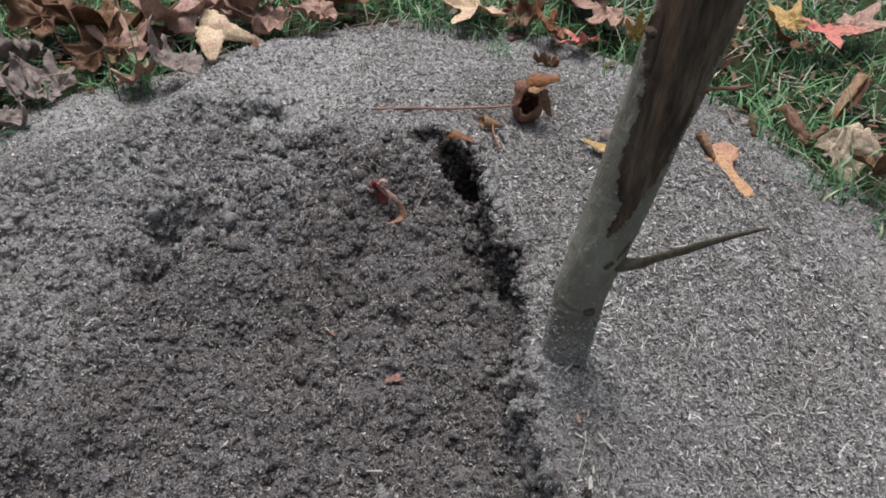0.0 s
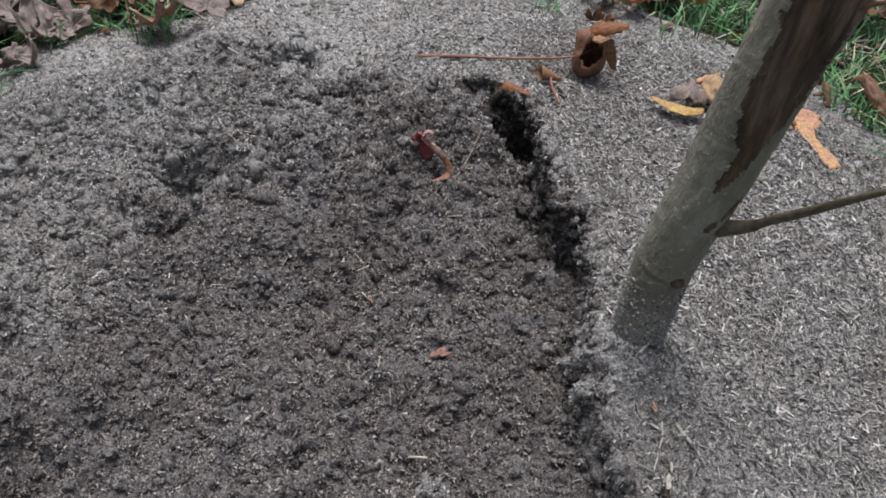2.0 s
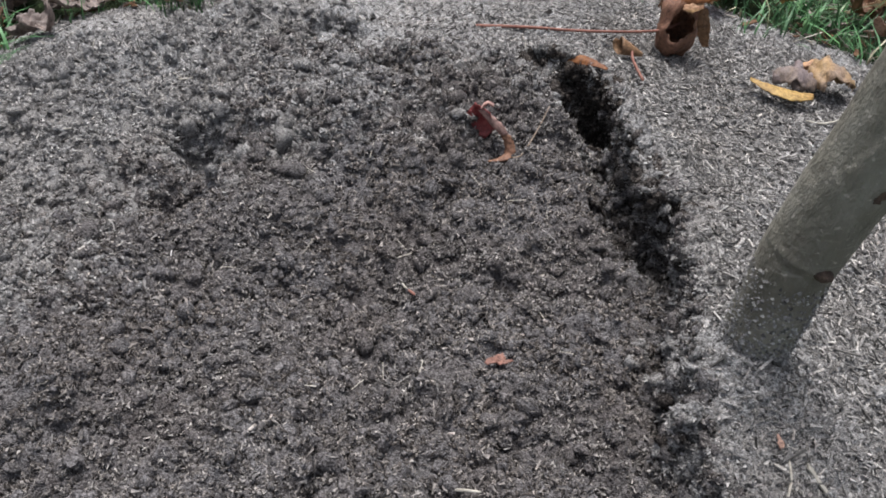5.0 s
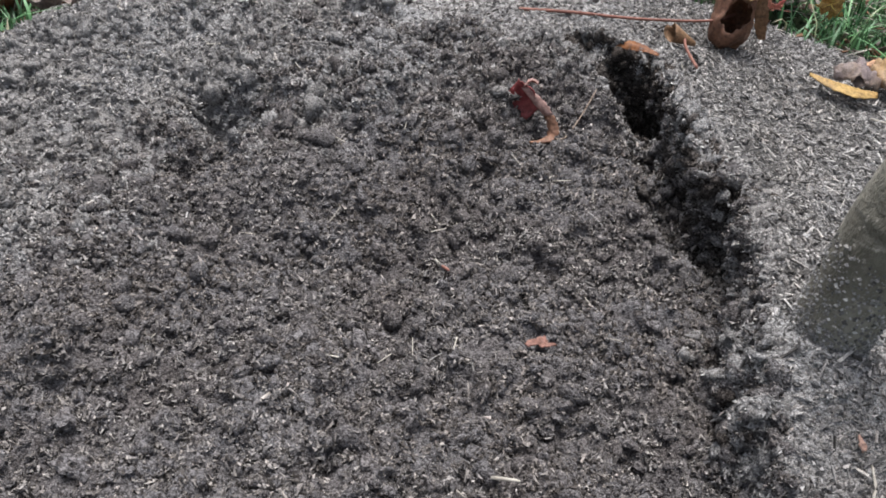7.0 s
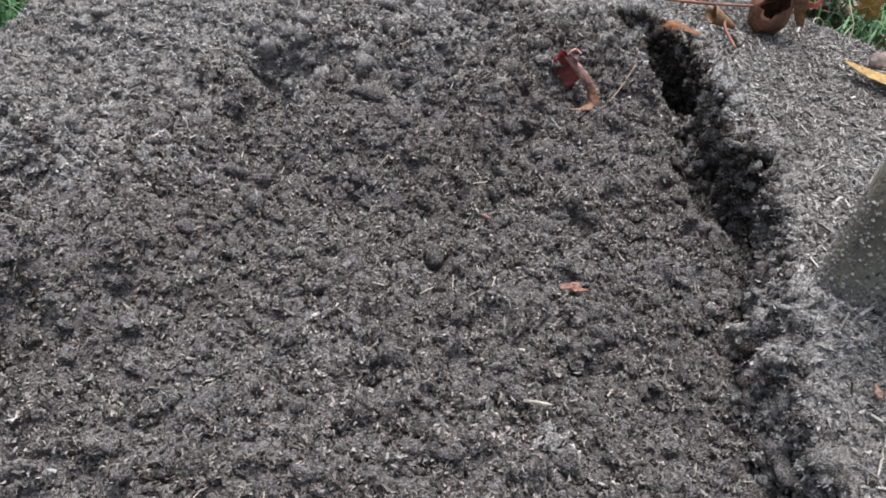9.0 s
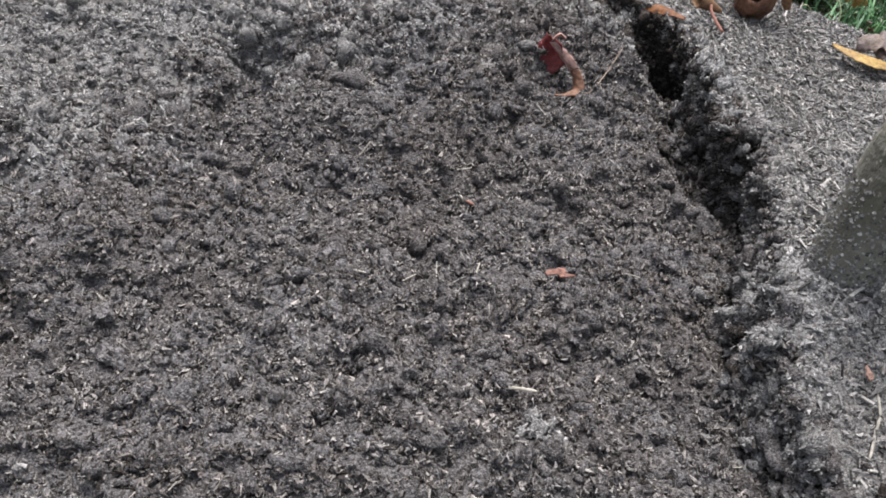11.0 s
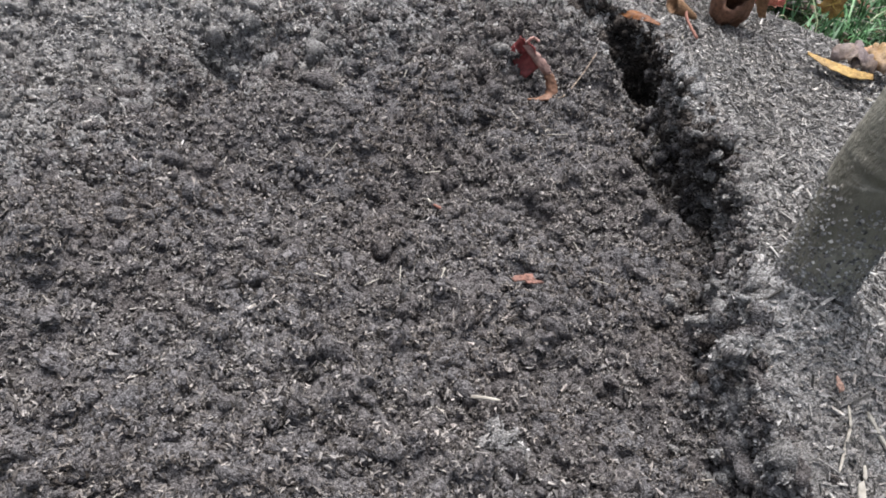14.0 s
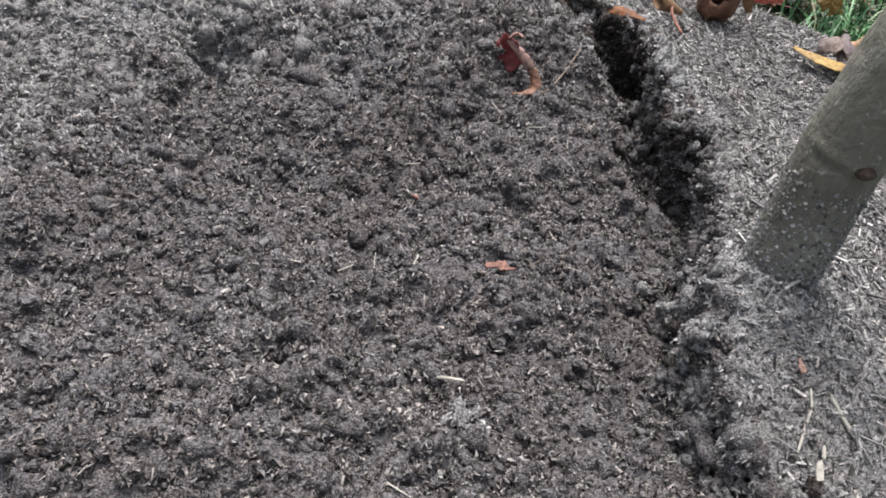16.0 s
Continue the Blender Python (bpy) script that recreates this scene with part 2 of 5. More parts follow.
CRUST_H = [0.025, 0.025, 0.011, -0.012, 0.041, -0.001, -0.004, 0.001, 0.074, 0.024, 0.021, 0.008, 0.044, -0.02, 0.057, -0.015, 0.042, 0.051, 0.014, -0.016, 0.014, -0.012, -0.012, 0.017]
# the mound's foot: its distance from the middle, by direction
FOOT_A = [-180, -120, -60, -20, 9, 25, 40, 60, 88, 100, 116, 129, 145, 155, 173, 180]
FOOT_R = [.50, .50, .52, .52, .49, .465, .475, .47, .505, .50, .485, .48, .515, .535, .50, .50]


def lattice(x, y, size, seed):
    """Smooth noise from -1 to 1 with swells of that size in metres."""
    u, v = x / size + 137.3, y / size + 71.7
    i, j = np.floor(u).astype(np.int64), np.floor(v).astype(np.int64)
    a, b = u - i, v - j
    a, b = a * a * (3 - 2 * a), b * b * (3 - 2 * b)

    def at(p, q):
        h = (p * 374761393 + q * 668265263 + seed * 974711) & 0x7FFFFFFF
        h = ((h ^ (h >> 13)) * 1274126177) & 0x7FFFFFFF
        return ((h ^ (h >> 16)) & 0xFFFF) / 32767.5 - 1

    return (at(i, j) * (1 - a) + at(i + 1, j) * a) * (1 - b) + (at(i, j + 1) * (1 - a) + at(i + 1, j + 1) * a) * b


def swells(x, y, xs, ys, r, heights):
    z = np.zeros_like(x)
    for n, h in enumerate(heights):
        cx, cy = xs[n % len(xs)], ys[n // len(xs)]
        z += h * np.exp(-((x - cx) ** 2 + (y - cy) ** 2) / (2 * r * r))
    return z


def beside_rim(x, y):
    """The distance to the hollow's rim: positive on the crust, negative in the hollow."""
    best, sign = np.full(x.shape, 9.0), np.ones(x.shape)
    for (ax, ay), (bx, by) in zip(RIM[:-1], RIM[1:]):
        dx, dy = bx - ax, by - ay
        u = np.clip(((x - ax) * dx + (y - ay) * dy) / (dx * dx + dy * dy), 0, 1)
        ex, ey = x - ax - u * dx, y - ay - u * dy
        far = np.hypot(ex, ey)
        near = far < best - 1e-9
        best = np.where(near, far, best)
        sign = np.where(near, np.where(dx * ey - dy * ex < 0, 1.0, -1.0), sign)
    return best * sign


# small pits and burrows in the soil: x, y, depth, radius
PITS = [(-.24, .485, .03, .02), (-.225, .475, .012, .03), (-.245, .43, .017, .019), (-.177, .655, .021, .009), (-.189, .653, .016, .008), (-.201, .650, .011, .008), (-.163, .644, .015, .007), (-.125, .563, .009, .020), (-.143, .578, .018, .007), (-.119, .571, .020, .008), (-.141, .556, .019, .008), (-.107, .548, .015, .007), (-.236, .612, .016, .008), (-.32, .62, .018, .014), (.020, .556, .022, .018), (-.15, .452, .009, .034), (-.034, .3285, .006, .014), (-.055, .575, .014, .012), (-.045, .499, .014, .022), (.042, .445, .010, .022), (.03, .47, .008, .014), (-.157, .366, .008, .010), (-.29, .295, .015, .028), (-.262, .232, .013, .024), (-.08, .35, .010, .010), (.03, .265, .010, .014)]


def outside(x, y):
    """0 at the middle of the mound, 1 at its foot."""
    return np.hypot(x + 0.02, y - 0.5) / np.interp(np.degrees(np.arctan2(y - 0.5, x + 0.02)), FOOT_A, FOOT_R)


def clods(x, y, size, seed):
    """Rounded clods of about that size, 0 in the gaps between them and up to 1 on top."""
    i, j = np.floor(x / size).astype(np.int64), np.floor(y / size).astype(np.int64)
    best = np.zeros(x.shape)
    for p in (-1, 0, 1):
        for q in (-1, 0, 1):
            a, b = i + p, j + q
            h = (a * 374761393 + b * 668265263 + seed * 974711) & 0x7FFFFFFF
            h = ((h ^ (h >> 13)) * 1274126177) & 0x7FFFFFFF
            h = h ^ (h >> 16)
            u, w, r = (h & 255) / 255, ((h >> 8) & 255) / 255, ((h >> 16) & 255) / 255
            d = ((x / size - a - u) ** 2 + (y / size - b - w) ** 2) / (0.25 + 0.34 * r)
            best = np.maximum(best, np.clip(1 - d, 0, 1) ** 0.5 * (0.6 + 0.4 * r))
    return best


def pores(x, y, size, seed):
    """Narrow ragged holes, about one for each cell of that size: 1 at the bottom, 0 outside."""
    x, y = x + size * (0.34 * lattice(x, y, size * 0.4, seed + 1) + 0.16 * lattice(x, y, size * 0.18, seed + 3)), y + size * (0.34 * lattice(x, y, size * 0.4, seed + 2) + 0.16 * lattice(x, y, size * 0.18, seed + 4))
    i, j = np.floor(x / size).astype(np.int64), np.floor(y / size).astype(np.int64)
    best = np.zeros(x.shape)
    for p in (-1, 0, 1):
        for q in (-1, 0, 1):
            a, b = i + p, j + q
            h = (a * 374761393 + b * 668265263 + seed * 974711) & 0x7FFFFFFF
            h = ((h ^ (h >> 13)) * 1274126177) & 0x7FFFFFFF
            h = h ^ (h >> 16)
            u, w, r = (h & 255) / 255, ((h >> 8) & 255) / 255, ((h >> 16) & 255) / 255
            d = ((x / size - a - u) ** 2 + (y / size - b - w) ** 2) / (0.05 + 0.09 * r)
            best = np.maximum(best, np.exp(-d * d) * (0.3 + 0.7 * r))
    return best * np.clip(0.62 + 0.75 * lattice(x, y, size * 3.1, seed + 5), 0.1, 1)


def on_crust(x, y):
    """1 on the untouched crust, 0 in the hollow, and the ragged distance to the rim."""
    s = beside_rim(x, y) + 0.006 * lattice(x, y, 0.018, 3) + 0.003 * lattice(x, y, 0.007, 4)
    wide = 0.0045 + 0.008 * np.clip((0.388 - y) / 0.03, 0, 1)
    k = np.clip((s + wide / 2.2) / wide, 0, 1)
    return k * k * (3 - 2 * k), s


def lip_lean(x, y):
    """How far the crust's lip leans out over the hollow."""
    k, s = on_crust(x, y)
    reach = 0.009 - 0.006 * np.clip((0.388 - y) / 0.03, 0, 1) + 0.010 * np.exp(-((y - 0.445) / 0.03) ** 2) + 0.008 * np.exp(-((y - 0.570) / 0.025) ** 2) + 0.004 * np.exp(-((y - 0.25) / 0.03) ** 2)
    return reach * k * np.exp(-(np.maximum(s, 0) / 0.010) ** 2) * np.clip((y - 0.14) / 0.03, 0, 1) * np.clip((0.61 - y) / 0.02, 0, 1)


def dug(x, y):
    """1 where loose clods lie, less on the crust and on the mound's back."""
    k = on_crust(x, y)[0]
    back = np.clip((y - 0.59) / 0.07, 0, 1)
    over = np.clip(x / 0.12 + 0.6, 0, 1)
    return (1 - 0.8 * np.maximum(k * (1 - back), over * back)) * (1 - 0.6 * np.clip((y - 0.6) / 0.08, 0, 1)) * (1 - 0.25 * np.clip((-0.17 - x) / 0.08, 0, 1))


def height(x, y, fine=True):
    x, y = np.asarray(x, float), np.asarray(y, float)
    k, s = on_crust(x, y)
    floor = swells(x, y, FLOOR_X, FLOOR_Y, FLOOR_R, FLOOR_H)
    crust = swells(x, y, CRUST_X, CRUST_Y, CRUST_R, CRUST_H)
    back = np.clip((y - 0.59) / 0.07, 0, 1)
    over = np.clip(x / 0.12 + 0.6, 0, 1)
    z = (floor * (1 - k) + crust * k) * (1 - back) + (floor * (1 - over) + crust * over) * back
    # the crevice under the rim, deepest in the notch and at the back corner
    along = 0.001 + 0.018 * np.exp(-((y - 0.463) / 0.088) ** 4) + 0.003 * lattice(x, y, 0.03, 51) + 0.024 * np.exp(-((y - 0.556) / 0.018) ** 2)
    along = along * np.clip((x + 0.010) / 0.014, 0, 1)
    z = z - along * np.exp(-((s + 0.012) / np.where(s < -0.012, 0.030, 0.009)) ** 2) * np.clip((y - 0.15) / 0.05, 0, 1) * np.clip((0.60 - y) / 0.03, 0, 1)
    z = z - 0.013 * k * np.clip((0.388 - y) / 0.03, 0, 1) * np.exp(-np.maximum(s, 0) / 0.014)
    # soil heaped round the foot of the trunk
    z = z + 0.015 * k * np.exp(-((x - 0.088) ** 2 + (y - 0.318) ** 2) / 0.024 ** 2)
    wx, wy = x + 0.010 * lattice(x, y, 0.013, 81), y + 0.010 * lattice(x, y, 0.013, 82)
    for px, py, depth, r in PITS:
        z = z - 1.3 * depth * np.exp(-((wx - px) ** 2 + (wy - py) ** 2) / (0.75 * r * r))
    if fine:
        d = dug(x, y)
        z = z + d * (0.0065 * lattice(x, y, 0.045, 5) + 0.0062 * lattice(x, y, 0.018, 6) + 0.0026 * lattice(x, y, 0.008, 7) - 0.007 * pores(x, y, 0.026, 17) - 0.001)
        z = z + (0.25 + 0.75 * d) * (0.0022 * clods(x, y, 0.0062, 8) - 0.001)
        z = z + (1 - d) * (0.0022 * lattice(x, y, 0.022, 18) + 0.0014 * lattice(x, y, 0.009, 13) - 0.0045 * pores(x, y, 0.012, 19))
    o = np.clip((outside(x, y) - 0.80) / 0.25, 0, 1)
    return z * (1 - o * o * (3 - 2 * o)) - 0.035 * np.clip((outside(x, y) + 0.05 * lattice(x, y, 0.09, 35) - 1.0) / 0.14, 0, 1)


def rest(x, y):
    """The tops of the clods, on which loose things lie."""
    return height(x, y) + 0.0024 * dug(np.asarray(x, float), np.asarray(y, float))


def mesh_object(name, verts, faces, mat, smooth=True, parent=None):
    me = bpy.data.meshes.new(name)
    verts, faces = np.asarray(verts, np.float32), np.asarray(faces, np.int32)
    me.vertices.add(len(verts))
    me.vertices.foreach_set("co", verts.ravel())
    n = faces.shape[1]
    me.loops.add(faces.size)
    me.loops.foreach_set("vertex_index", faces.ravel())
    me.polygons.add(len(faces))
    me.polygons.foreach_set("loop_start", np.arange(0, faces.size, n, dtype=np.int32))
    me.polygons.foreach_set("use_smooth", np.full(len(faces), smooth))
    me.materials.append(mat)
    me.update()
    me.validate()
    ob = new(name, me)
    ob.parent = parent
    return ob


def part(name, bm, mat, parent=None, label="", smooth=True):
    me = bpy.data.meshes.new(name)
    bm.to_mesh(me)
    bm.free()
    for p in me.polygons:
        p.use_smooth = smooth
    me.materials.append(mat)
    ob = new(name, me)
    ob.parent = parent
    return tagged(ob, label) if label else ob


def grid(xs, ys, zf):
    x, y = np.meshgrid(xs, ys)
    v = np.stack([x, y, zf(x, y)], -1).reshape(-1, 3)
    i = np.arange(len(ys) - 1)[:, None] * len(xs) + np.arange(len(xs) - 1)[None]
    return v, np.stack([i, i + 1, i + 1 + len(xs), i + len(xs)], -1).reshape(-1, 4)


# the lawn: one sheet, close-meshed near the mound and out to the horizon
far = np.concatenate([-np.geomspace(2500, 2.2, 14), np.linspace(-1.8, 1.8, 73), np.geomspace(2.2, 2500, 14)])
v, f = grid(far, far + 0.5, lambda x, y: -0.006 - 0.022 * np.clip((1.15 - outside(x, y)) / 0.12, 0, 1) + 0.012 * lattice(x, y, 0.25, 11) + 0.006 * lattice(x, y, 0.09, 12) + 0.0)
tagged(mesh_object("ground", v, f, M_LAWN), "dark earth of the lawn under grass and leaves", "ground", kind="structure")

# the mound itself, with the lip of its crust leaning over the hollow
xs = np.concatenate([np.arange(-0.62, -0.40, 0.004), np.arange(-0.40, 0.2, 0.0016), np.arange(0.2, 0.58, 0.0034)])
ys = np.concatenate([np.arange(-0.08, 0.14, 0.005), np.arange(0.14, 0.70, 0.0016), np.arange(0.70, 1.10, 0.0036)])
v, f = grid(xs, ys, height)
lean, face = lip_lean(v[:, 0], v[:, 1]), np.exp(-(on_crust(v[:, 0], v[:, 1])[1] / 0.007) ** 2) * (v[:, 1] < 0.62)
v[:, 0] += face * (0.006 * lattice(v[:, 1], v[:, 2], 0.010, 61) + 0.004 * lattice(v[:, 1], v[:, 2], 0.0045, 62)) - lean
mound_v, mound_f = v, f
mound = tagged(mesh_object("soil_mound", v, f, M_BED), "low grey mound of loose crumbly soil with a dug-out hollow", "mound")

rng = np.random.default_rng(7)


def spots(n, x0=-0.55, x1=0.50, y0=-0.02, y1=1.04):
    """Random places on the mound within a stretch of the plan."""
    x, y = rng.uniform(x0, x1, n * 2), rng.uniform(y0, y1, n * 2)
    keep = outside(x, y) < 1.05
    return x[keep][:n], y[keep][:n]


def turned(n):
    """n random turns as matrices."""
    q = rng.normal(size=(n, 4))
    q /= np.linalg.norm(q, axis=1)[:, None]
    w, a, b, c = q.T
    return np.stack([np.stack([1 - 2 * (b * b + c * c), 2 * (a * b - c * w), 2 * (a * c + b * w)], -1),
                     np.stack([2 * (a * b + c * w), 1 - 2 * (a * a + c * c), 2 * (b * c - a * w)], -1),
                     np.stack([2 * (a * c - b * w), 2 * (b * c + a * w), 1 - 2 * (a * a + b * b)], -1)], 1)


def ball(steps):
    """The points and faces of a ball of triangles."""
    bm = bmesh.new()
    bmesh.ops.create_icosphere(bm, subdivisions=steps, radius=1.0)
    bm.verts.index_update()
    pts, tris = np.array([q.co for q in bm.verts]), np.array([[q.index for q in g.verts] for g in bm.faces])
    bm.free()
    return pts, tris


ICO_V, ICO_F = ball(1)
BALL_V, BALL_F = ball(2)
TET_V = np.array([(1, 1, 1), (1, -1, -1), (-1, 1, -1), (-1, -1, 1)], float) * 0.8
TET_F = np.array([(0, 1, 2), (0, 3, 1), (0, 2, 3), (1, 3, 2)])
OCT_V = np.array([(1, 0, 0), (-1, 0, 0), (0, 1, 0), (0, -1, 0), (0, 0, 1), (0, 0, -1)], float)
OCT_F = np.array([(0, 2, 4), (2, 1, 4), (1, 3, 4), (3, 0, 4), (2, 0, 5), (1, 2, 5), (3, 1, 5), (0, 3, 5)])


def crumbs(name, x, y, r, mat, label, shape=(ICO_V, ICO_F), sink=(-0.3, 0.5), squash=(0.6, 1.2), z=None):
    n, (sv, sf) = len(x), shape
    v = sv[None] * (1 + 0.28 * rng.normal(size=(n, len(sv), 1))) * r[:, None, None] * rng.uniform(*squash, (n, 1, 3))
    v = np.einsum("nij,nkj->nki", turned(n), v)
    z = height(x, y) if z is None else z
    v += np.stack([x - lip_lean(x, y), y, z + r * rng.uniform(*sink, n)], -1)[:, None]
    f = sf[None] + (np.arange(n) * len(sv))[:, None, None]
    return tagged(mesh_object(name, v.reshape(-1, 3), f.reshape(-1, 3), mat, False), label, "soil", kind="stuff")


def dry(x, y, blend=0.0):
    """True on the dry crust and slopes, False in the dug hollow and its widening to the front left, where darker soil
    goes; blend mixes the two along the border.
    """
    dug_out = np.hypot((x + 0.07) / (0.20 + 0.25 * np.clip((0.33 - y) / 0.12, 0, 1)), (y - 0.34) / np.where(y < 0.34, 0.42, 0.235)) + 0.22 * lattice(x, y, 0.07, 31) + 0.12 * lattice(x, y, 0.025, 32)
    return (beside_rim(x, y) > 0) & (y < 0.585) | (dug_out + blend * rng.uniform(-1, 1, x.shape) > 1.0)


def shade_tinted(x, y):
    """True on the freshly broken face under the rim and in the crevice below it, where shade is put into the soil's
    colour.
    """
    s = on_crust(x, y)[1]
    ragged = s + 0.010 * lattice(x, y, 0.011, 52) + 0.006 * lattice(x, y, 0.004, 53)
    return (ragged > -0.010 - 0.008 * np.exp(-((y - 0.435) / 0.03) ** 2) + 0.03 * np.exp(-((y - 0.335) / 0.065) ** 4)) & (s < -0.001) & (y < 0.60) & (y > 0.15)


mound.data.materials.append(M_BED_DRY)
mound.data.materials.append(M_BED_SHADE)
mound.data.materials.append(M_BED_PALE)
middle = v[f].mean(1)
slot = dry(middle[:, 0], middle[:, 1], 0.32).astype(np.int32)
# the back of the mound is coloured paler than the rest of the crust
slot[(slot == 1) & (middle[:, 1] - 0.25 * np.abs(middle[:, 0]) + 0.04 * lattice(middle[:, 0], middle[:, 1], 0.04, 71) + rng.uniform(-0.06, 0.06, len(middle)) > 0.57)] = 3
# the crevice's shade goes in as a darker soil slot
slot[shade_tinted(middle[:, 0] + lip_lean(middle[:, 0], middle[:, 1]), middle[:, 1])] = 2
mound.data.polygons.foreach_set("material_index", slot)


def lumps(name, at, r, mat, label, shape, lumpy=0.17, squash=(0.6, 1.25)):
    """Uneven lumps of soil at the places given; returns their points too."""
    n, (sv, sf) = len(at), shape
    ways = rng.normal(size=(n, 5, 3))
    ways *= rng.uniform(2.2, 5.5, (n, 5, 1)) / np.linalg.norm(ways, axis=2)[:, :, None]
    swell = 1 + lumpy * np.sin(np.einsum("kj,nij->nki", sv, ways) + rng.uniform(0, 6.28, (n, 1, 5))).sum(2) + 0.13 * rng.normal(size=(n, len(sv)))
    v = sv[None] * np.clip(swell, 0.45, 1.7)[:, :, None] * r[:, None, None] * rng.uniform(*squash, (n, 1, 3))
    v = np.einsum("nij,nkj->nki", turned(n), v) + at[:, None]
    f = sf[None] + (np.arange(n) * len(sv))[:, None, None]
    tagged(mesh_object(name, v.reshape(-1, 3), f.reshape(-1, 3), mat), label, "soil", kind="stuff")
    return v


def grains_on(name, pts, at, n, size, mat, label, low=-0.45):
    """Fine grains and flecks that stick to the lumps."""
    who, which = rng.integers(0, len(at), n), rng.integers(0, pts.shape[1], n)
    out = pts[who, which] - at[who]
    far_ = np.linalg.norm(out, axis=1)[:, None]
    out = out + far_ * rng.normal(0, 0.3, (n, 3))
    out /= np.maximum(np.linalg.norm(out, axis=1)[:, None], 1e-9)
    keep = out[:, 2] > low
    p = (at[who] + out * far_ * rng.uniform(0.93, 1.08, (n, 1)))[keep]
    n = len(p)
    r = np.clip(np.exp(rng.normal(np.log(size), 0.27, n)), size * 0.5, size * 1.8)
    g = TET_V[None] * (1 + 0.25 * rng.normal(size=(n, 4, 1))) * r[:, None, None] * np.stack([rng.uniform(1.0, 3.2, n), rng.uniform(0.45, 0.9, n), rng.uniform(0.4, 0.8, n)], -1)[:, None]
    g = np.einsum("nij,nkj->nki", turned(n), g) + p[:, None]
    f = TET_F[None] + (np.arange(n) * 4)[:, None, None]
    return tagged(mesh_object(name, g.reshape(-1, 3), f.reshape(-1, 3), mat, False), label, "soil", kind="stuff")


def strewn(cell, x0, x1, y0, y1):
    """Places about one cell apart, never in rows."""
    x, y = np.meshgrid(np.arange(x0, x1, cell), np.arange(y0, y1, cell))
    x, y = x.ravel() + rng.uniform(-0.7, 0.7, x.size) * cell, y.ravel() + rng.uniform(-0.7, 0.7, y.size) * cell
    return x, y


def set_on(x, y, r, sink):
    return np.stack([x - lip_lean(x, y), y, height(x, y) + r * sink], -1)


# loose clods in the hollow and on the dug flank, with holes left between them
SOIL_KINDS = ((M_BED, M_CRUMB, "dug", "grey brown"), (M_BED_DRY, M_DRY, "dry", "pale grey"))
x, y = strewn(0.0046, -0.42, 0.13, 0.12, 0.70)
inside = (dug(x, y) > 0.36) & (on_crust(x, y)[1] < -0.004) & (outside(x, y) < 0.97)
inside &= rng.uniform(0, 1, len(x)) < 0.86 - 0.75 * (pores(x, y, 0.026, 17) > 0.35) - 0.5 * np.clip(lattice(x, y, 0.011, 91), 0, 1)
for px, py, depth, wide in PITS:
    inside &= (np.hypot(x - px, y - py) > 0.7 * wide) | (rng.uniform(0, 1, len(x)) < (0.6 if wide > 0.0145 else 0.1))
x, y = x[inside], y[inside]
# and a ragged brim over the back of each pit
for px, py, depth, wide in PITS:
    if depth > 0.017:
        turn = rng.uniform(0.15, 2.99, 16)
        far_ = wide * rng.uniform(0.85, 1.3, 16)
        x, y = np.append(x, px + np.cos(turn) * far_), np.append(y, py + np.sin(turn) * far_)
r = np.clip(np.exp(rng.normal(np.log(0.0027), 0.38, len(x))), 0.0013, 0.0062) * (0.85 + 0.3 * lattice(x, y, 0.05, 92))
brim = np.arange(len(x)) >= inside.sum()
r[brim] *= 0.9
is_dry = dry(x, y, 0.35)
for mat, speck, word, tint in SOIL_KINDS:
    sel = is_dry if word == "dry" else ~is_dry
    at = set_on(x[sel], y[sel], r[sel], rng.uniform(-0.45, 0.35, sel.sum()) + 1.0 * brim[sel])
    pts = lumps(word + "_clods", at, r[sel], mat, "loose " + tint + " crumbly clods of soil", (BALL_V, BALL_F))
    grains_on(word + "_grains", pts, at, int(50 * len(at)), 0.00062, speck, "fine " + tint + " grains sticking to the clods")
# smaller crumbs everywhere between them
x, y = strewn(0.0040, -0.42, 0.2, 0.12, 0.66)
keep = (outside(x, y) < 0.97) & (np.abs(on_crust(x, y)[1] + 0.002) > 0.004) & (rng.uniform(0, 1, len(x)) < (0.75 - 0.3 * np.clip(lattice(x, y, 0.013, 93), 0, 1)) * np.where(on_crust(x, y)[1] > 0, 0.3, 1.0))
x, y = x[keep], y[keep]
r = np.clip(np.exp(rng.normal(np.log(0.00125), 0.3, len(x))), 0.0007, 0.0024)
is_dry = dry(x, y, 0.35)
for mat, speck, word, tint in SOIL_KINDS:
    sel = is_dry if word == "dry" else ~is_dry
    at = set_on(x[sel], y[sel], r[sel], rng.uniform(-0.3, 0.5, sel.sum()))
    pts = lumps(word + "_crumbs", at, r[sel], mat, "small " + tint + " soil crumbs", (ICO_V, ICO_F), 0.1)
    grains_on(word + "_flecks", pts, at, int(4 * len(at)), 0.00060, speck, "pale flecks among the " + tint + " crumbs", -0.2)
# one large pale clod
at, r = np.array([(-0.0380, 0.2330, 0.0665), (-0.0330, 0.2275, 0.0655), (-0.0410, 0.2390, 0.0650), (-0.0425, 0.2310, 0.0650), (-0.0340, 0.2360, 0.0660), (-0.0300, 0.2330, 0.0645)]), np.array([0.0040, 0.0036, 0.0032, 0.0034, 0.0030, 0.0026])
pts = lumps("pale_clod", at, r, M_BED_DRY, "pale dried clod of soil in the hollow", (BALL_V, BALL_F), 0.2)
grains_on("pale_clod_grains", pts, at, 420, 0.0006, M_DRY, "pale grains on the dried clod", -0.5)
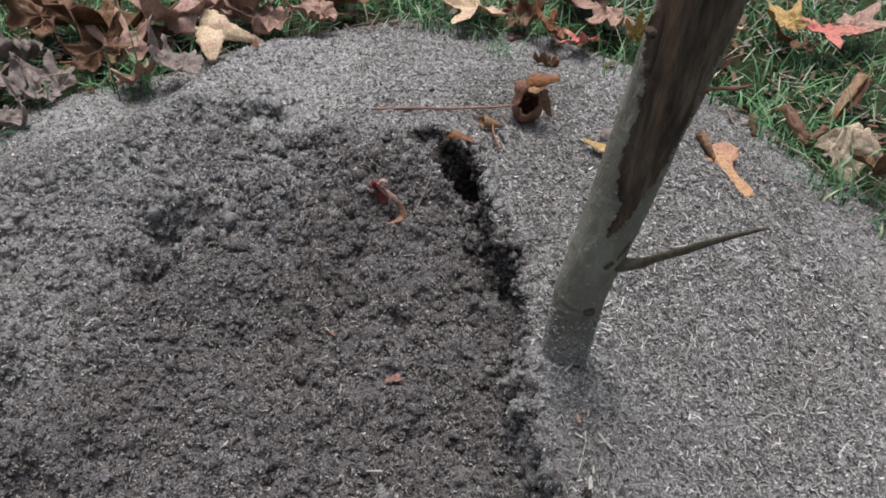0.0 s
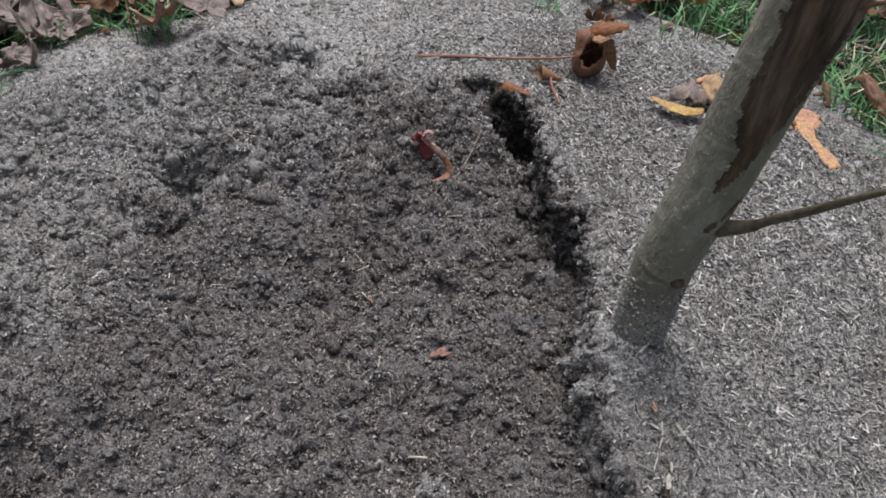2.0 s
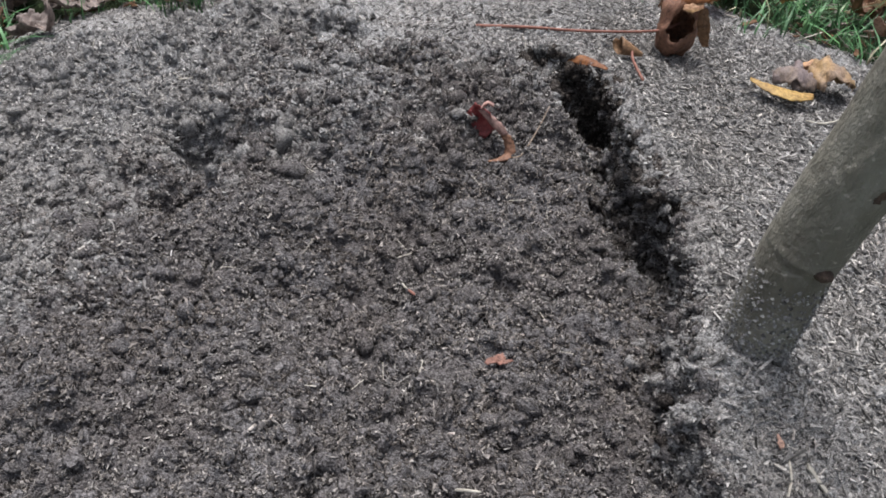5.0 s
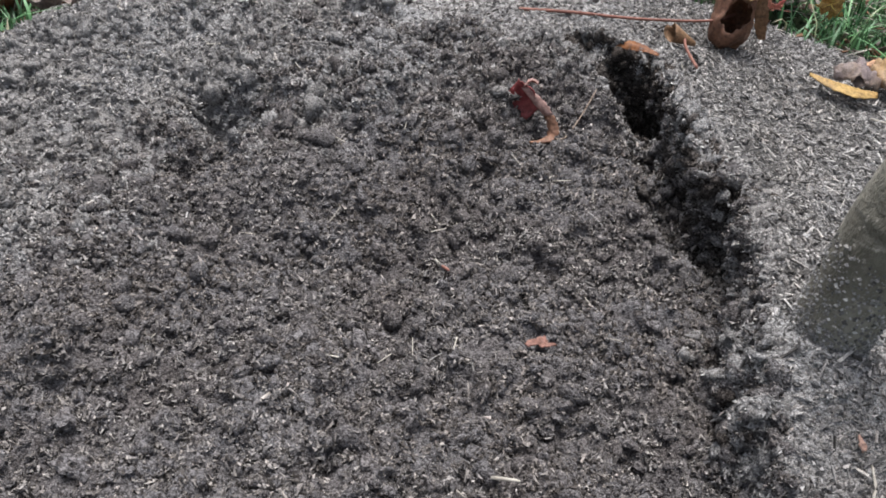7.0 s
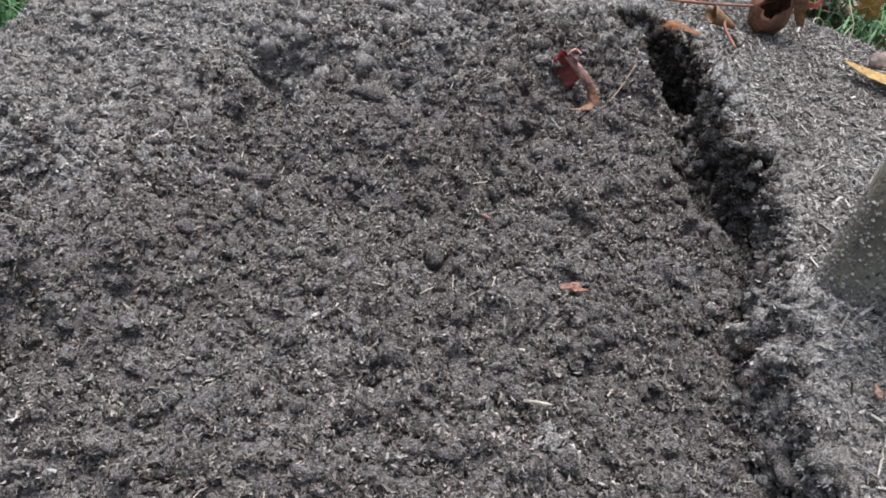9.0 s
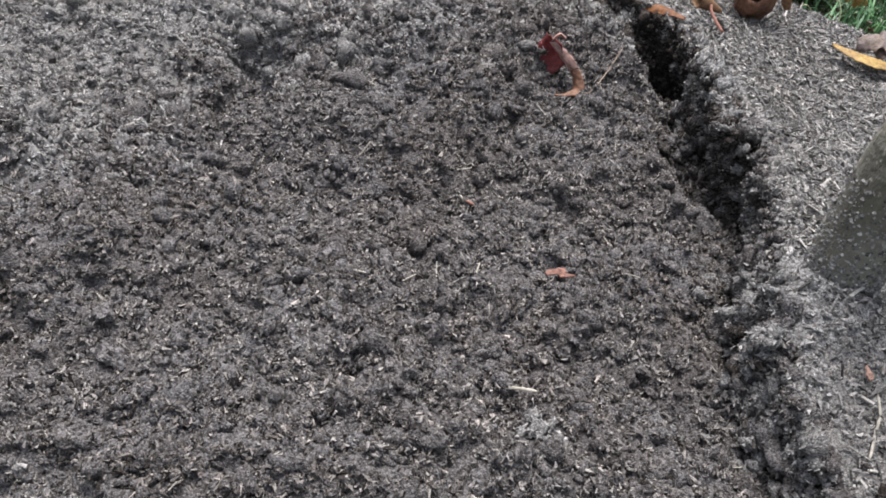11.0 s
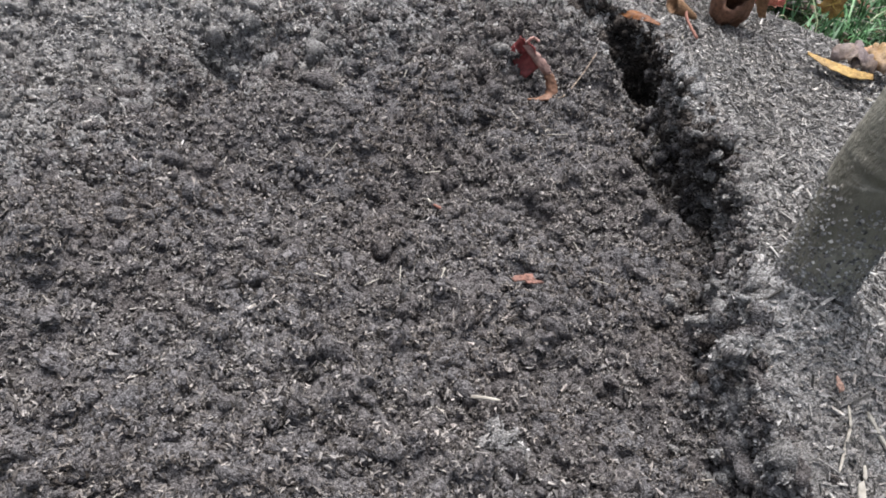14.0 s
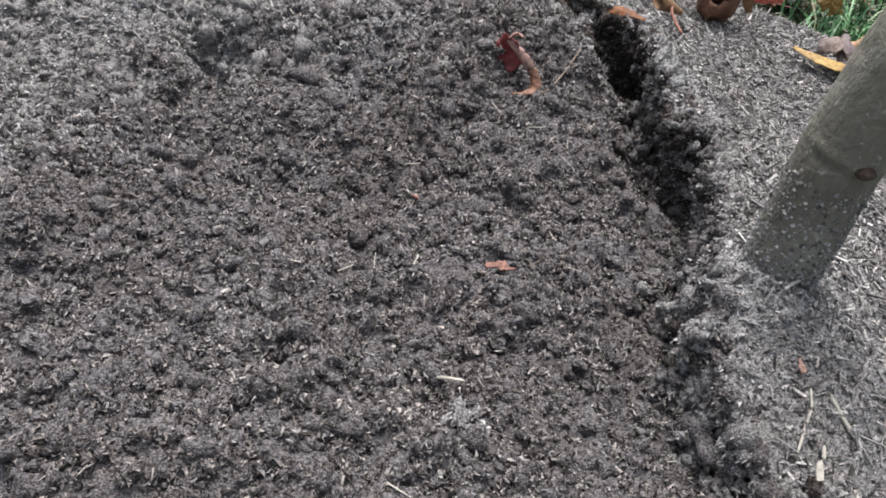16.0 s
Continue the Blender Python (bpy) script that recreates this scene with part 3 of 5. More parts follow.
# the mound's outer slopes
x, y = spots(110000, -0.60, 0.56, 0.0, 1.09)
keep = ~((x > -0.42) & (x < 0.20) & (y > 0.12) & (y < 0.66)) & (outside(x, y) < 1.02 + 0.07 * lattice(x, y, 0.05, 33))
x, y = x[keep][:52000], y[keep][:52000]
d = dry(x, y, 0.5)
pale = d & (y - 0.25 * np.abs(x) + 0.04 * lattice(x, y, 0.04, 71) + rng.uniform(-0.06, 0.06, len(x)) > 0.57)
for name, sel, mat, label in (("far_specks", d & ~pale, M_DRY, "dry specks on the mound's outer slopes"), ("bleached_specks", pale, M_PALE, "paler dry specks on the back of the mound")):
    crumbs(name, x[sel], y[sel], rng.uniform(0.0006, 0.0015, sel.sum()), mat, label, (TET_V, TET_F), (-0.5, 0.5), (0.35, 1.7))
crumbs("far_crumbs", x[~d], y[~d], rng.uniform(0.0008, 0.0018, (~d).sum()), M_CRUMB, "grey brown crumbs on the mound's flank", (TET_V, TET_F), (-0.2, 1.2), (0.35, 1.7))
x, y = spots(5200, -0.58, 0.54, 0.0, 1.08)
keep = ~((x > -0.42) & (x < 0.20) & (y > 0.12) & (y < 0.64)) & (outside(x, y) < 1.0)
x, y = x[keep], y[keep]
r = np.clip(np.exp(rng.normal(np.log(0.0022), 0.4, len(x))), 0.001, 0.006)
lumps("slope_clods", set_on(x, y, r, rng.uniform(-0.6, 0.1, len(x))), r, M_BED_PALE, "small pale clods on the mound's slopes", (ICO_V, ICO_F))
# lumps and crumbs that make the broken face under the rim
quad = mound_v[mound_f]
span = np.cross(quad[:, 2] - quad[:, 0], quad[:, 3] - quad[:, 1])
area = np.linalg.norm(span, axis=1)
up = span / np.maximum(area, 1e-12)[:, None]
mid = quad.mean(1)
s = on_crust(mid[:, 0] + lip_lean(mid[:, 0], mid[:, 1]), mid[:, 1])[1]
chance = area * ((up[:, 2] < 0.62) & (np.abs(s + 0.006) < 0.022) & (mid[:, 1] < 0.62) & (mid[:, 1] > 0.15))


def on_face(n, out):
    pick = rng.choice(len(quad), n, p=chance / chance.sum())
    share = rng.dirichlet((1, 1, 1, 1), n)
    return (quad[pick] * share[:, :, None]).sum(1) + up[pick] * rng.uniform(*out, (n, 1))


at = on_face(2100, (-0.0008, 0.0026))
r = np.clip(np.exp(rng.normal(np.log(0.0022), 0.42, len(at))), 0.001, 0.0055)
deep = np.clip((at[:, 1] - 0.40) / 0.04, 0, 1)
# dark clods carry the crevice's shade in their colour, pale ones its lit lumps
chance_shadowed = 0.03 + 0.34 * deep + 0.55 * np.clip((at[:, 1] - 0.53) / 0.02, 0, 1)
chance_pale = 0.5 - 0.25 * deep
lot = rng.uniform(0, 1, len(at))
shadowed, dried = lot < chance_shadowed, lot > 1 - chance_pale * (1 - chance_shadowed)
for sel, mat, speck, word in ((shadowed, M_BED_SHADE, M_SHADE_SOIL, "damp dark"), (dried, M_BED_DRY, M_DRY, "pale grey"), (~shadowed & ~dried, M_BED, M_CRUMB, "grey brown")):
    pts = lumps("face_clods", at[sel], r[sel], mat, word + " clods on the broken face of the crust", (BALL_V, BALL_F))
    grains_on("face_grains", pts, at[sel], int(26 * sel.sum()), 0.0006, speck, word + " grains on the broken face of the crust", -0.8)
face_chance = chance
chance = area * ((up[:, 2] < 0.78) & ((s < -0.03) | (mid[:, 1] > 0.6)) & (mid[:, 0] < 0) & (mid[:, 1] < 0.70) & (mid[:, 1] > 0.15)) * np.where(mid[:, 1] > 0.54, 2.5, 1.0)
at = on_face(2200, (-0.0010, 0.0014))
r = np.clip(np.exp(rng.normal(np.log(0.0021), 0.36, len(at))), 0.001, 0.0042)
dried = dry(at[:, 0], at[:, 1], 0.3)
for sel, mat, speck, word in ((dried, M_BED_DRY, M_DRY, "pale grey"), (~dried, M_BED, M_CRUMB, "grey brown")):
    pts = lumps("pit_clods", at[sel], r[sel], mat, word + " clods on the walls of the pits", (BALL_V, BALL_F))
    grains_on("pit_grains", pts, at[sel], int(26 * sel.sum()), 0.0006, speck, word + " grains on the walls of the pits", -0.7)
chance = face_chance
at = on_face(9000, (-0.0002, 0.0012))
# part of the crumbs have the crevice's shade in their colour
shadowed = rng.uniform(0, 1, len(at)) < 0.2 + 0.4 * np.clip((at[:, 1] - 0.40) / 0.04, 0, 1)
for name, sel, mat, label in (("damp_crumbs", shadowed, M_SHADE_SOIL, "shade-tinted dark soil crumbs under the crust's rim"), ("rim_crumbs", ~shadowed, M_CRUMB, "grey soil crumbs under the crust's rim")):
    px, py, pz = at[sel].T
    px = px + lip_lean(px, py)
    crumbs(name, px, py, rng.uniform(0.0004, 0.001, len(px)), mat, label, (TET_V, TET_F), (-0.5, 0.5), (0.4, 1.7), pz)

# the ragged lip of the crust, and the granular crust round the trunk
x, y = rng.uniform(-0.03, 0.15, 90000), rng.uniform(0.13, 0.60, 90000)
s = on_crust(x, y)[1]
keep = (s > -0.0005) & (s < 0.0065)
x, y = x[keep][:620], y[keep][:620]
r = np.clip(np.exp(rng.normal(np.log(0.0022), 0.35, len(x))), 0.0011, 0.0045)
at = set_on(x, y, r, rng.uniform(-0.5, 0.2, len(x)))
pts = lumps("lip_clods", at, r, M_BED_DRY, "pale grey clods along the lip of the crust", (BALL_V, BALL_F))
grains_on("lip_grains", pts, at, 30 * len(at), 0.00062, M_DRY, "pale dry grains along the lip of the crust", -0.7)
x, y = strewn(0.0052, 0.03, 0.24, 0.12, 0.42)
keep = (on_crust(x, y)[1] > 0.004) & (rng.uniform(0, 1, len(x)) < 0.75 * np.clip((0.44 - y) / 0.12, 0.1, 1))
x, y = x[keep], y[keep]
r = np.clip(np.exp(rng.normal(np.log(0.0017), 0.35, len(x))), 0.0009, 0.004)
at = set_on(x, y, r, rng.uniform(-0.6, 0.1, len(x)))
pts = lumps("crust_clods", at, r, M_BED_PALE, "small pale grey clods on the crust round the trunk", (ICO_V, ICO_F))
grains_on("crust_grains", pts, at, 16 * len(at), 0.00064, M_PALE, "pale dry grains on the crust round the trunk", -0.2)
x, y = rng.uniform(-0.06, 0.34, 90000), rng.uniform(0.13, 0.70, 90000)
keep = (on_crust(x, y)[1] > 0.002) & (lattice(x, y, 0.006, 95) > rng.uniform(-1, 0.6, len(x)))
x, y = x[keep][:42000], y[keep][:42000]
crumbs("crust_specks", x, y, rng.uniform(0.0004, 0.001, len(x)), M_DRY, "dry pale specks packed on the crust", (TET_V, TET_F), (-0.3, 0.6), (0.4, 2.0))

BOX = np.array([(a, b, c) for a in (-1, 1) for b in (-1, 1) for c in (-1, 1)], float)
BOX_F = np.array([(0, 1, 3, 2), (4, 6, 7, 5), (0, 4, 5, 1), (2, 3, 7, 6), (0, 2, 6, 4), (1, 5, 7, 3)])


def chips(name, x, y, length, width, mat, label, lift=0.001, steep=0.35):
    n = len(x)
    a, tip = rng.uniform(0, 2 * np.pi, n), rng.normal(0, steep, n)
    ahead = np.stack([np.cos(a) * np.cos(tip), np.sin(a) * np.cos(tip), np.sin(tip)], -1)
    e = 0.004
    slope = np.stack([-(height(x + e, y, False) - height(x - e, y, False)) / (2 * e), -(height(x, y + e, False) - height(x, y - e, False)) / (2 * e), np.ones(n)], -1)
    slope /= np.linalg.norm(slope, axis=1)[:, None]
    ahead -= slope * ((ahead * slope).sum(1) - np.sin(tip))[:, None]
    ahead /= np.linalg.norm(ahead, axis=1)[:, None]
    side = np.cross(slope, ahead)
    side /= np.linalg.norm(side, axis=1)[:, None]
    up = np.cross(ahead, side)
    b = BOX[None] * np.stack([length / 2, width / 2, np.minimum(width * rng.uniform(0.2, 0.45, n), 0.0005)], -1)[:, None]
    b[:, :, 1] *= 1 - 0.45 * (BOX[None, :, 0] > 0) * rng.uniform(0, 1, (n, 1))
    v = b[:, :, :1] * ahead[:, None] + b[:, :, 1:2] * side[:, None] + b[:, :, 2:] * up[:, None]
    v += np.stack([x, y, np.maximum(height(x, y), -0.004) + lift + np.abs(np.sin(tip)) * length * 0.3], -1)[:, None]
    f = BOX_F[None] + (np.arange(n) * 8)[:, None, None]
    return tagged(mesh_object(name, v.reshape(-1, 3), f.reshape(-1, 4), mat, False), label, "thatch", kind="stuff")


x, y = spots(60000)
keep = rng.uniform(0, 1, len(x)) < np.where(dry(x, y, 0.2), np.where(x < -0.1, 0.4, 0.7), 0.035)
x, y = x[keep], y[keep]
x, y = np.append(x, rng.uniform(0.02, 0.36, 22000)), np.append(y, rng.uniform(0.19, 0.74, 22000))
keep = (on_crust(x, y)[1] > 0.001) | (y > 0.6) | (x < 0)
keep &= (y > 0.34) | (rng.uniform(0, 1, len(x)) < 0.35 + 0.65 * np.clip((x - 0.12) / 0.1, 0, 1))
x, y = x[keep], y[keep]
length = np.clip(np.exp(rng.normal(np.log(0.0038), 0.5, len(x))), 0.0015, 0.013)
chips("thatch_chips", x, y, length, np.clip(np.exp(rng.normal(np.log(0.0007), 0.36, len(x))), 0.0003, 0.0019), M_CHIP, "short dry thatch bits strewn over the mound")

x, y = spots(75, -0.34, 0.08, 0.15, 0.62)
chips("rootlets", x, y, rng.uniform(0.004, 0.011, len(x)), rng.uniform(0.0003, 0.00055, len(x)), M_STRAW, "thin pale rootlets and grass bits in the loose soil", 0.0032, 0.3)
x, y = rng.uniform(-0.9, 0.9, 30000), rng.uniform(0.2, 1.5, 30000)
o = outside(x, y)
keep = (o > 0.97 + 0.05 * lattice(x, y, 0.05, 36)) & (rng.uniform(0, 1, len(x)) < np.clip(1.6 - 0.8 * o, 0.1, 0.6) + 0.35 * lattice(x, y, 0.12, 37))
x, y = x[keep][:3600], y[keep][:3600]
for name, sel, mat, wide, label in (("dry_litter", np.arange(len(x)) % 3 == 0, M_STRAW, 0.0012, "dry straw coloured bits of dead grass"), ("leaf_litter", np.arange(len(x)) % 3 == 1, M_LEAF["brown"], 0.006, "dark brown broken leaf litter between the grass"), ("leaf_litter", np.arange(len(x)) % 3 == 2, M_LEAF["grey"], 0.005, "grey brown broken leaf litter between the grass")):
    n = int(sel.sum())
    chips(name, x[sel], y[sel], rng.uniform(0.010, 0.034, n) * (1.3 if wide < 0.002 else 0.6), rng.uniform(0.6, 1.4, n) * wide, mat, label, 0.004, 0.3)

# ---- grass ----


def blades(n, far=False):
    x, y = (rng.uniform(-4, 4, n * 3), rng.uniform(-3, 5, n * 3)) if far else (rng.uniform(-1.3, 1.3, n * 3), rng.uniform(-0.6, 1.9, n * 3))
    o = outside(x, y)
    tuft = lattice(x, y, 0.11, 21) + 0.7 * lattice(x, y, 0.035, 22)
    keep = (o > 0.935 + 0.02 * (x < 0) + 0.08 * lattice(x, y, 0.06, 23)) & (tuft > rng.uniform(-0.9, 0.5, n * 3)) & (rng.uniform(0, 1, n * 3) < np.clip(2.1 - 0.75 * o, 0.12, 1)) if not far else o > 2.2
    x, y = x[keep][:n], y[keep][:n]
    for tx, ty, many in () if far else ((.08, .885, 16), (.215, .865, 10), (-.098, .765, 3), (-.39, .875, 16), (-.505, .575, 22), (.335, .80, 14), (-.235, .93, 10)):
        x, y = np.append(x, tx + rng.normal(0, 0.012, many)), np.append(y, ty + rng.normal(0, 0.010, many))
    n = len(x)
    a, tall = rng.uniform(0, 2 * np.pi, n), rng.uniform(0.014, 0.045, n) * np.where(rng.uniform(0, 1, n) < 0.12, 1.8, 1.0)
    lean, w = rng.uniform(0.2, 1.7, n), rng.uniform(0.0006, 0.0015, n) * (4 if far else 1)
    z = np.maximum(height(x, y, False), -0.01)
    rows = []
    for u, wide in ((0, 0.8), (0.35, 1.0), (0.7, 0.75), (1.0, 0.05)):
        out = lean * u * u * tall * 0.8
        mid = np.stack([x + np.cos(a) * out, y + np.sin(a) * out, z + tall * u * (1 - 0.3 * lean * u * 0.7) - 0.004], -1)
        across = np.stack([-np.sin(a), np.cos(a), np.zeros(n)], -1) * (w * wide)[:, None]
        rows += [mid - across, mid + across]
    v = np.stack(rows, 1)
    q = np.array([(0, 1, 3, 2), (2, 3, 5, 4), (4, 5, 7, 6)])
    f = q[None] + (np.arange(n) * 8)[:, None, None]
    return tagged(mesh_object("grass", v.reshape(-1, 3), f.reshape(-1, 4), M_GRASS), "short green lawn grass farther off" if far else "short green lawn grass with dry blades round the mound", "grass", kind="stuff")


blades(46000)
blades(9000, True)

# ---- the sapling ----


def tube(points, radii, sides=14, wobble=0.0, seed=0):
    """A bent tapered tube as a bmesh."""
    bm = bmesh.new()
    pts = [Vector(p) for p in points]
    rings = []
    for k, p in enumerate(pts):
        d = (pts[min(k + 1, len(pts) - 1)] - pts[max(k - 1, 0)]).normalized()
        u = d.cross(Vector((0.3, 1, 0.2))).normalized()
        w = d.cross(u)
        ring = []
        for s in range(sides):
            a = 2 * math.pi * s / sides
            n = u * math.cos(a) + w * math.sin(a)
            rr = radii[k] * (1 + wobble * noise.noise(p * 60 + n * 1.3 + Vector((seed, 0, 0))))
            ring.append(bm.verts.new(p + n * rr))
        rings.append(ring)
    for a, b in zip(rings[:-1], rings[1:]):
        for s in range(sides):
            bm.faces.new((a[s], a[(s + 1) % sides], b[(s + 1) % sides], b[s]))
    bm.faces.new(rings[0][::-1])
    bm.faces.new(rings[-1])
    return bm


def spline(points, n):
    """A smooth line through the points, n steps between each two."""
    p = [Vector(q) for q in points]
    p = [2 * p[0] - p[1], *p, 2 * p[-1] - p[-2]]
    out = []
    for k in range(1, len(p) - 2):
        for s in range(n):
            t = s / n
            a, b, c, d = p[k - 1:k + 3]
            out.append(0.5 * ((2 * b) + (c - a) * t + (2 * a - 5 * b + 4 * c - d) * t * t + (3 * b - a - 3 * c + d) * t ** 3))
    return out + [p[-2]]


sapling = tagged(new("sapling"), "young tree trunk with smooth greenish bark and a torn brown wound", "tree")
axis = spline([(.0846, .3334, .03), (.0850, .3334, .08), (.0860, .3332, .115), (.0884, .3323, .157), (.0958, .3281, .215), (.1041, .3229, .286), (.1099, .3186, .34), (.1157, .3143, .42), (.1216, .31, .52), (.142, .297, .85)], 8)
RAD_Z, RAD = [.03, .08, .115, .157, .215, .286, .34, .42, .52, .85], [.0165, .0165, .0165, .0170, .0172, .0182, .0193, .0187, .0178, .016]
rad = list(np.interp([p.z for p in axis], RAD_Z, RAD))
# the wound's two borders up the trunk, in degrees round it
WOUND_Z = [.218, .2243, .2355, .2443, .2534, .2625, .2705, .2835, .30, .317, .345, .42, .85]
WOUND_A = [-107, -110, -108, -104, -118, -127, -133, -138, -138, -142, -178, -188, -190]
WOUND_B = [-105, -98, -82, -76, -72, -66, -62, -56, -54, -50, -42, -36, -34]


def in_wound(z, a):
    """How deep a place of the trunk lies within the wound, in degrees from its ragged border (negative outside)."""
    w = 7 * noise.noise(Vector((a * 0.05, z * 140, 3))) + 5 * noise.noise(Vector((a * 0.16, z * 300, 8))) + 4 * noise.noise(Vector((a * 0.02, z * 40, 5)))
    deep = min(a - np.interp(z, WOUND_Z, WOUND_A), np.interp(z, WOUND_Z, WOUND_B) - a) + w * min(1, max(0, (z - 0.222) / 0.02)) if z > 0.218 else -30.0
    for az, aa, long, wide in ((.207, -59, .0055, 5), (.1955, -80, .003, 6), (.236, -95, .012, 4)):
        deep = max(deep, wide * (1.3 - math.hypot((z - az) / long, (a - aa - 900 * (z - az)) / wide)) + 2 * noise.noise(Vector((a * 0.2, z * 400, 1))))
    return deep


def trunk_radius(z, a):
    """The trunk's uneven surface: a ring scar, swollen lips along the wound and torn fibres within it."""
    r = float(np.interp(z, RAD_Z, RAD))
    n = Vector((math.cos(radians(a)), math.sin(radians(a)), z * 25))
    k = 1 + 0.035 * noise.noise(n * 1.5) + 0.012 * noise.noise(n * 7)
    ring = 0.1545 - 0.004 * min(1, max(0, (a + 149) / 70))
    k += (0.05 * math.exp(-((z - ring - 0.002) / 0.0022) ** 2) - 0.05 * math.exp(-((z - ring + 0.0018) / 0.0012) ** 2)) * math.exp(-((a + 108) / 48) ** 4)
    deep = in_wound(z, a)
    k += 0.045 * math.exp(-((deep + 5) / 6) ** 2)
    if deep > 0:
        fibre = noise.noise(Vector((a * 0.13, z * 22, 1))) + 0.7 * noise.noise(Vector((a * 0.4, z * 45, 5)))
        k += -0.07 * min(1, deep / 6) + 0.075 * fibre * min(1, deep / 8) - 0.10 * max(0, noise.noise(Vector((a * 0.09, z * 12, 9))) - 0.25)
    return r * k, deep


def trunk_place(z, a, out=1.0):
    k = max(q for q in range(len(axis) - 1) if axis[q].z <= z + 1e-6)
    c = axis[k].lerp(axis[k + 1], min(1, (z - axis[k].z) / (axis[k + 1].z - axis[k].z)))
    return c + Vector((math.cos(radians(a)), math.sin(radians(a)), 0)) * trunk_radius(z, a)[0] * out


zs = list(np.linspace(0.06, 0.36, 210)) + list(np.linspace(0.365, 0.84, 60))
SIDES = 108
net, torn = [], []
for z in zs:
    k = max(q for q in range(len(axis) - 1) if axis[q].z <= z + 1e-6)
    c = axis[k].lerp(axis[k + 1], (z - axis[k].z) / (axis[k + 1].z - axis[k].z))
    row, cut = [], []
    for s in range(SIDES):
        a = -270 + 360 * s / SIDES
        r, deep = trunk_radius(z, a)
        row.append(c + Vector((math.cos(radians(a)), math.sin(radians(a)), 0)) * r)
        cut.append(1 if deep > 0 else 0)
    net.append(row)
    torn.append(cut)
for name, inner, mat, label in (("trunk", False, M_BARK, ""), ("wound", True, M_WOUND, "strip of torn dark brown inner bark")):
    bm = bmesh.new()
    made = {}
    for k in range(len(zs) - 1):
        for s in range(SIDES):
            t = (s + 1) % SIDES
            if (torn[k][s] + torn[k][t] + torn[k + 1][s] + torn[k + 1][t] >= 2) == inner:
                corners = ((k, s), (k, t), (k + 1, t), (k + 1, s))
                for q in corners:
                    if q not in made:
                        made[q] = bm.verts.new(net[q[0]][q[1]])
                bm.faces.new([made[q] for q in corners])
    if not inner:
        bm.faces.new([made[(len(zs) - 1, s)] if (len(zs) - 1, s) in made else bm.verts.new(net[-1][s]) for s in range(SIDES)])
    part(name, bm, mat, sapling, label)


def pale_bits_on(name, n, z0, z1, label):
    """Soil specks that cling to the foot of the trunk."""
    at = [(p, r) for p, r in zip(axis, rad) if z0 - 0.02 < p.z < z1 + 0.02]
    vs, fs = [], []
    for _ in range(n):
        z = z0 + (z1 - z0) * rng.uniform(0, 1) ** 1.8
        p, r = min(at, key=lambda q: abs(q[0].z - z))
        a = rng.uniform(0, 2 * math.pi)
        c = np.array(trunk_place(z, math.degrees(a) - 360))
        vs.append(OCT_V * rng.uniform(0.0003, 0.0011) * rng.uniform(0.6, 1.4, (1, 3)) + c)
        fs.append(OCT_F + 6 * len(fs))
    return tagged(mesh_object(name, np.concatenate(vs), np.concatenate(fs), M_DRY, False), label, "soil", kind="stuff")


pale_bits_on("clinging_soil", 2400, 0.095, 0.142, "pale soil specks clinging to the foot of the trunk")


for z, a, s in ((0.1525, -80, 0.0042), (0.345, -172, 0.004)):
    bm = bmesh.new()
    bmesh.ops.create_icosphere(bm, subdivisions=2, radius=1.0)
    c = trunk_place(z, a, 0.97)
    for q in bm.verts:
        q.co = Vector((q.co.x * s, q.co.y * s, q.co.z * s * 0.6)) * (1 + 0.25 * noise.noise(q.co * 2.2)) + c
    part("knot", bm, M_WOUND, sapling, "small dark bud scar")
part("branch", tube(spline([(.104, .320, .190), (.1145, .314, .197), (.122, .306, .209), (.130, .298, .2215), (.141, .280, .247), (.1497, .257, .2755)], 5), list(np.interp(range(26), [0, 4, 8, 18, 25], [.0054, .0036, .0026, .0021, .0007])), 10, 0.2), M_TWIG, sapling, "thin dark bare side twig")
part("bud_twig", tube(spline([(.117, .308, .318), (.127, .305, .3215), (.134, .303, .3225), (.1409, .3012, .3259)], 4), list(np.interp(range(13), [0, 3, 8, 12], [.0019, .0008, .0009, .0003])), 8, 0.5), M_STALK, sapling, "short reddish bud twig")

# ---- fallen leaves ----
LOBES = ((90, 1.0, 25), (36, 0.88, 23), (144, 0.88, 23), (-18, 0.58, 22), (198, 0.58, 22))


def leaf_shape(size, seed, narrow=1.0, lobes=LOBES, rings=9, spokes=64):
    """The flat outline of a maple leaf as a net of points round its base, with its faces."""
    pts = [(0.0, 0.0)]
    for k in range(1, rings + 1):
        for s in range(spokes):
            a = 360 * s / spokes
            r = 0.42
            for at, far, wide in lobes:
                d = (a - at + 180) % 360 - 180
                r = max(r, far * (math.exp(-(d / wide) ** 2) * 0.85 + 0.15 * math.exp(-(d / (wide * 0.35)) ** 2)))
            d = (a + 90 + 180) % 360 - 180
            r *= 1 - 0.75 * math.exp(-(d / 16) ** 2)
            r *= 1 + 0.14 * noise.noise(Vector((math.cos(radians(a)) * 7, math.sin(radians(a)) * 7, seed))) + 0.05 * (s % 4 == 0)
            pts.append((r * size * k / rings * math.cos(radians(a)) * narrow, r * size * k / rings * math.sin(radians(a))))
    faces = [(0, 1 + s, 1 + (s + 1) % spokes) for s in range(spokes)]
    for k in range(rings - 1):
        for s in range(spokes):
            a, b = 1 + k * spokes + s, 1 + k * spokes + (s + 1) % spokes
            faces.append((a, a + spokes, b + spokes, b))
    return pts, faces


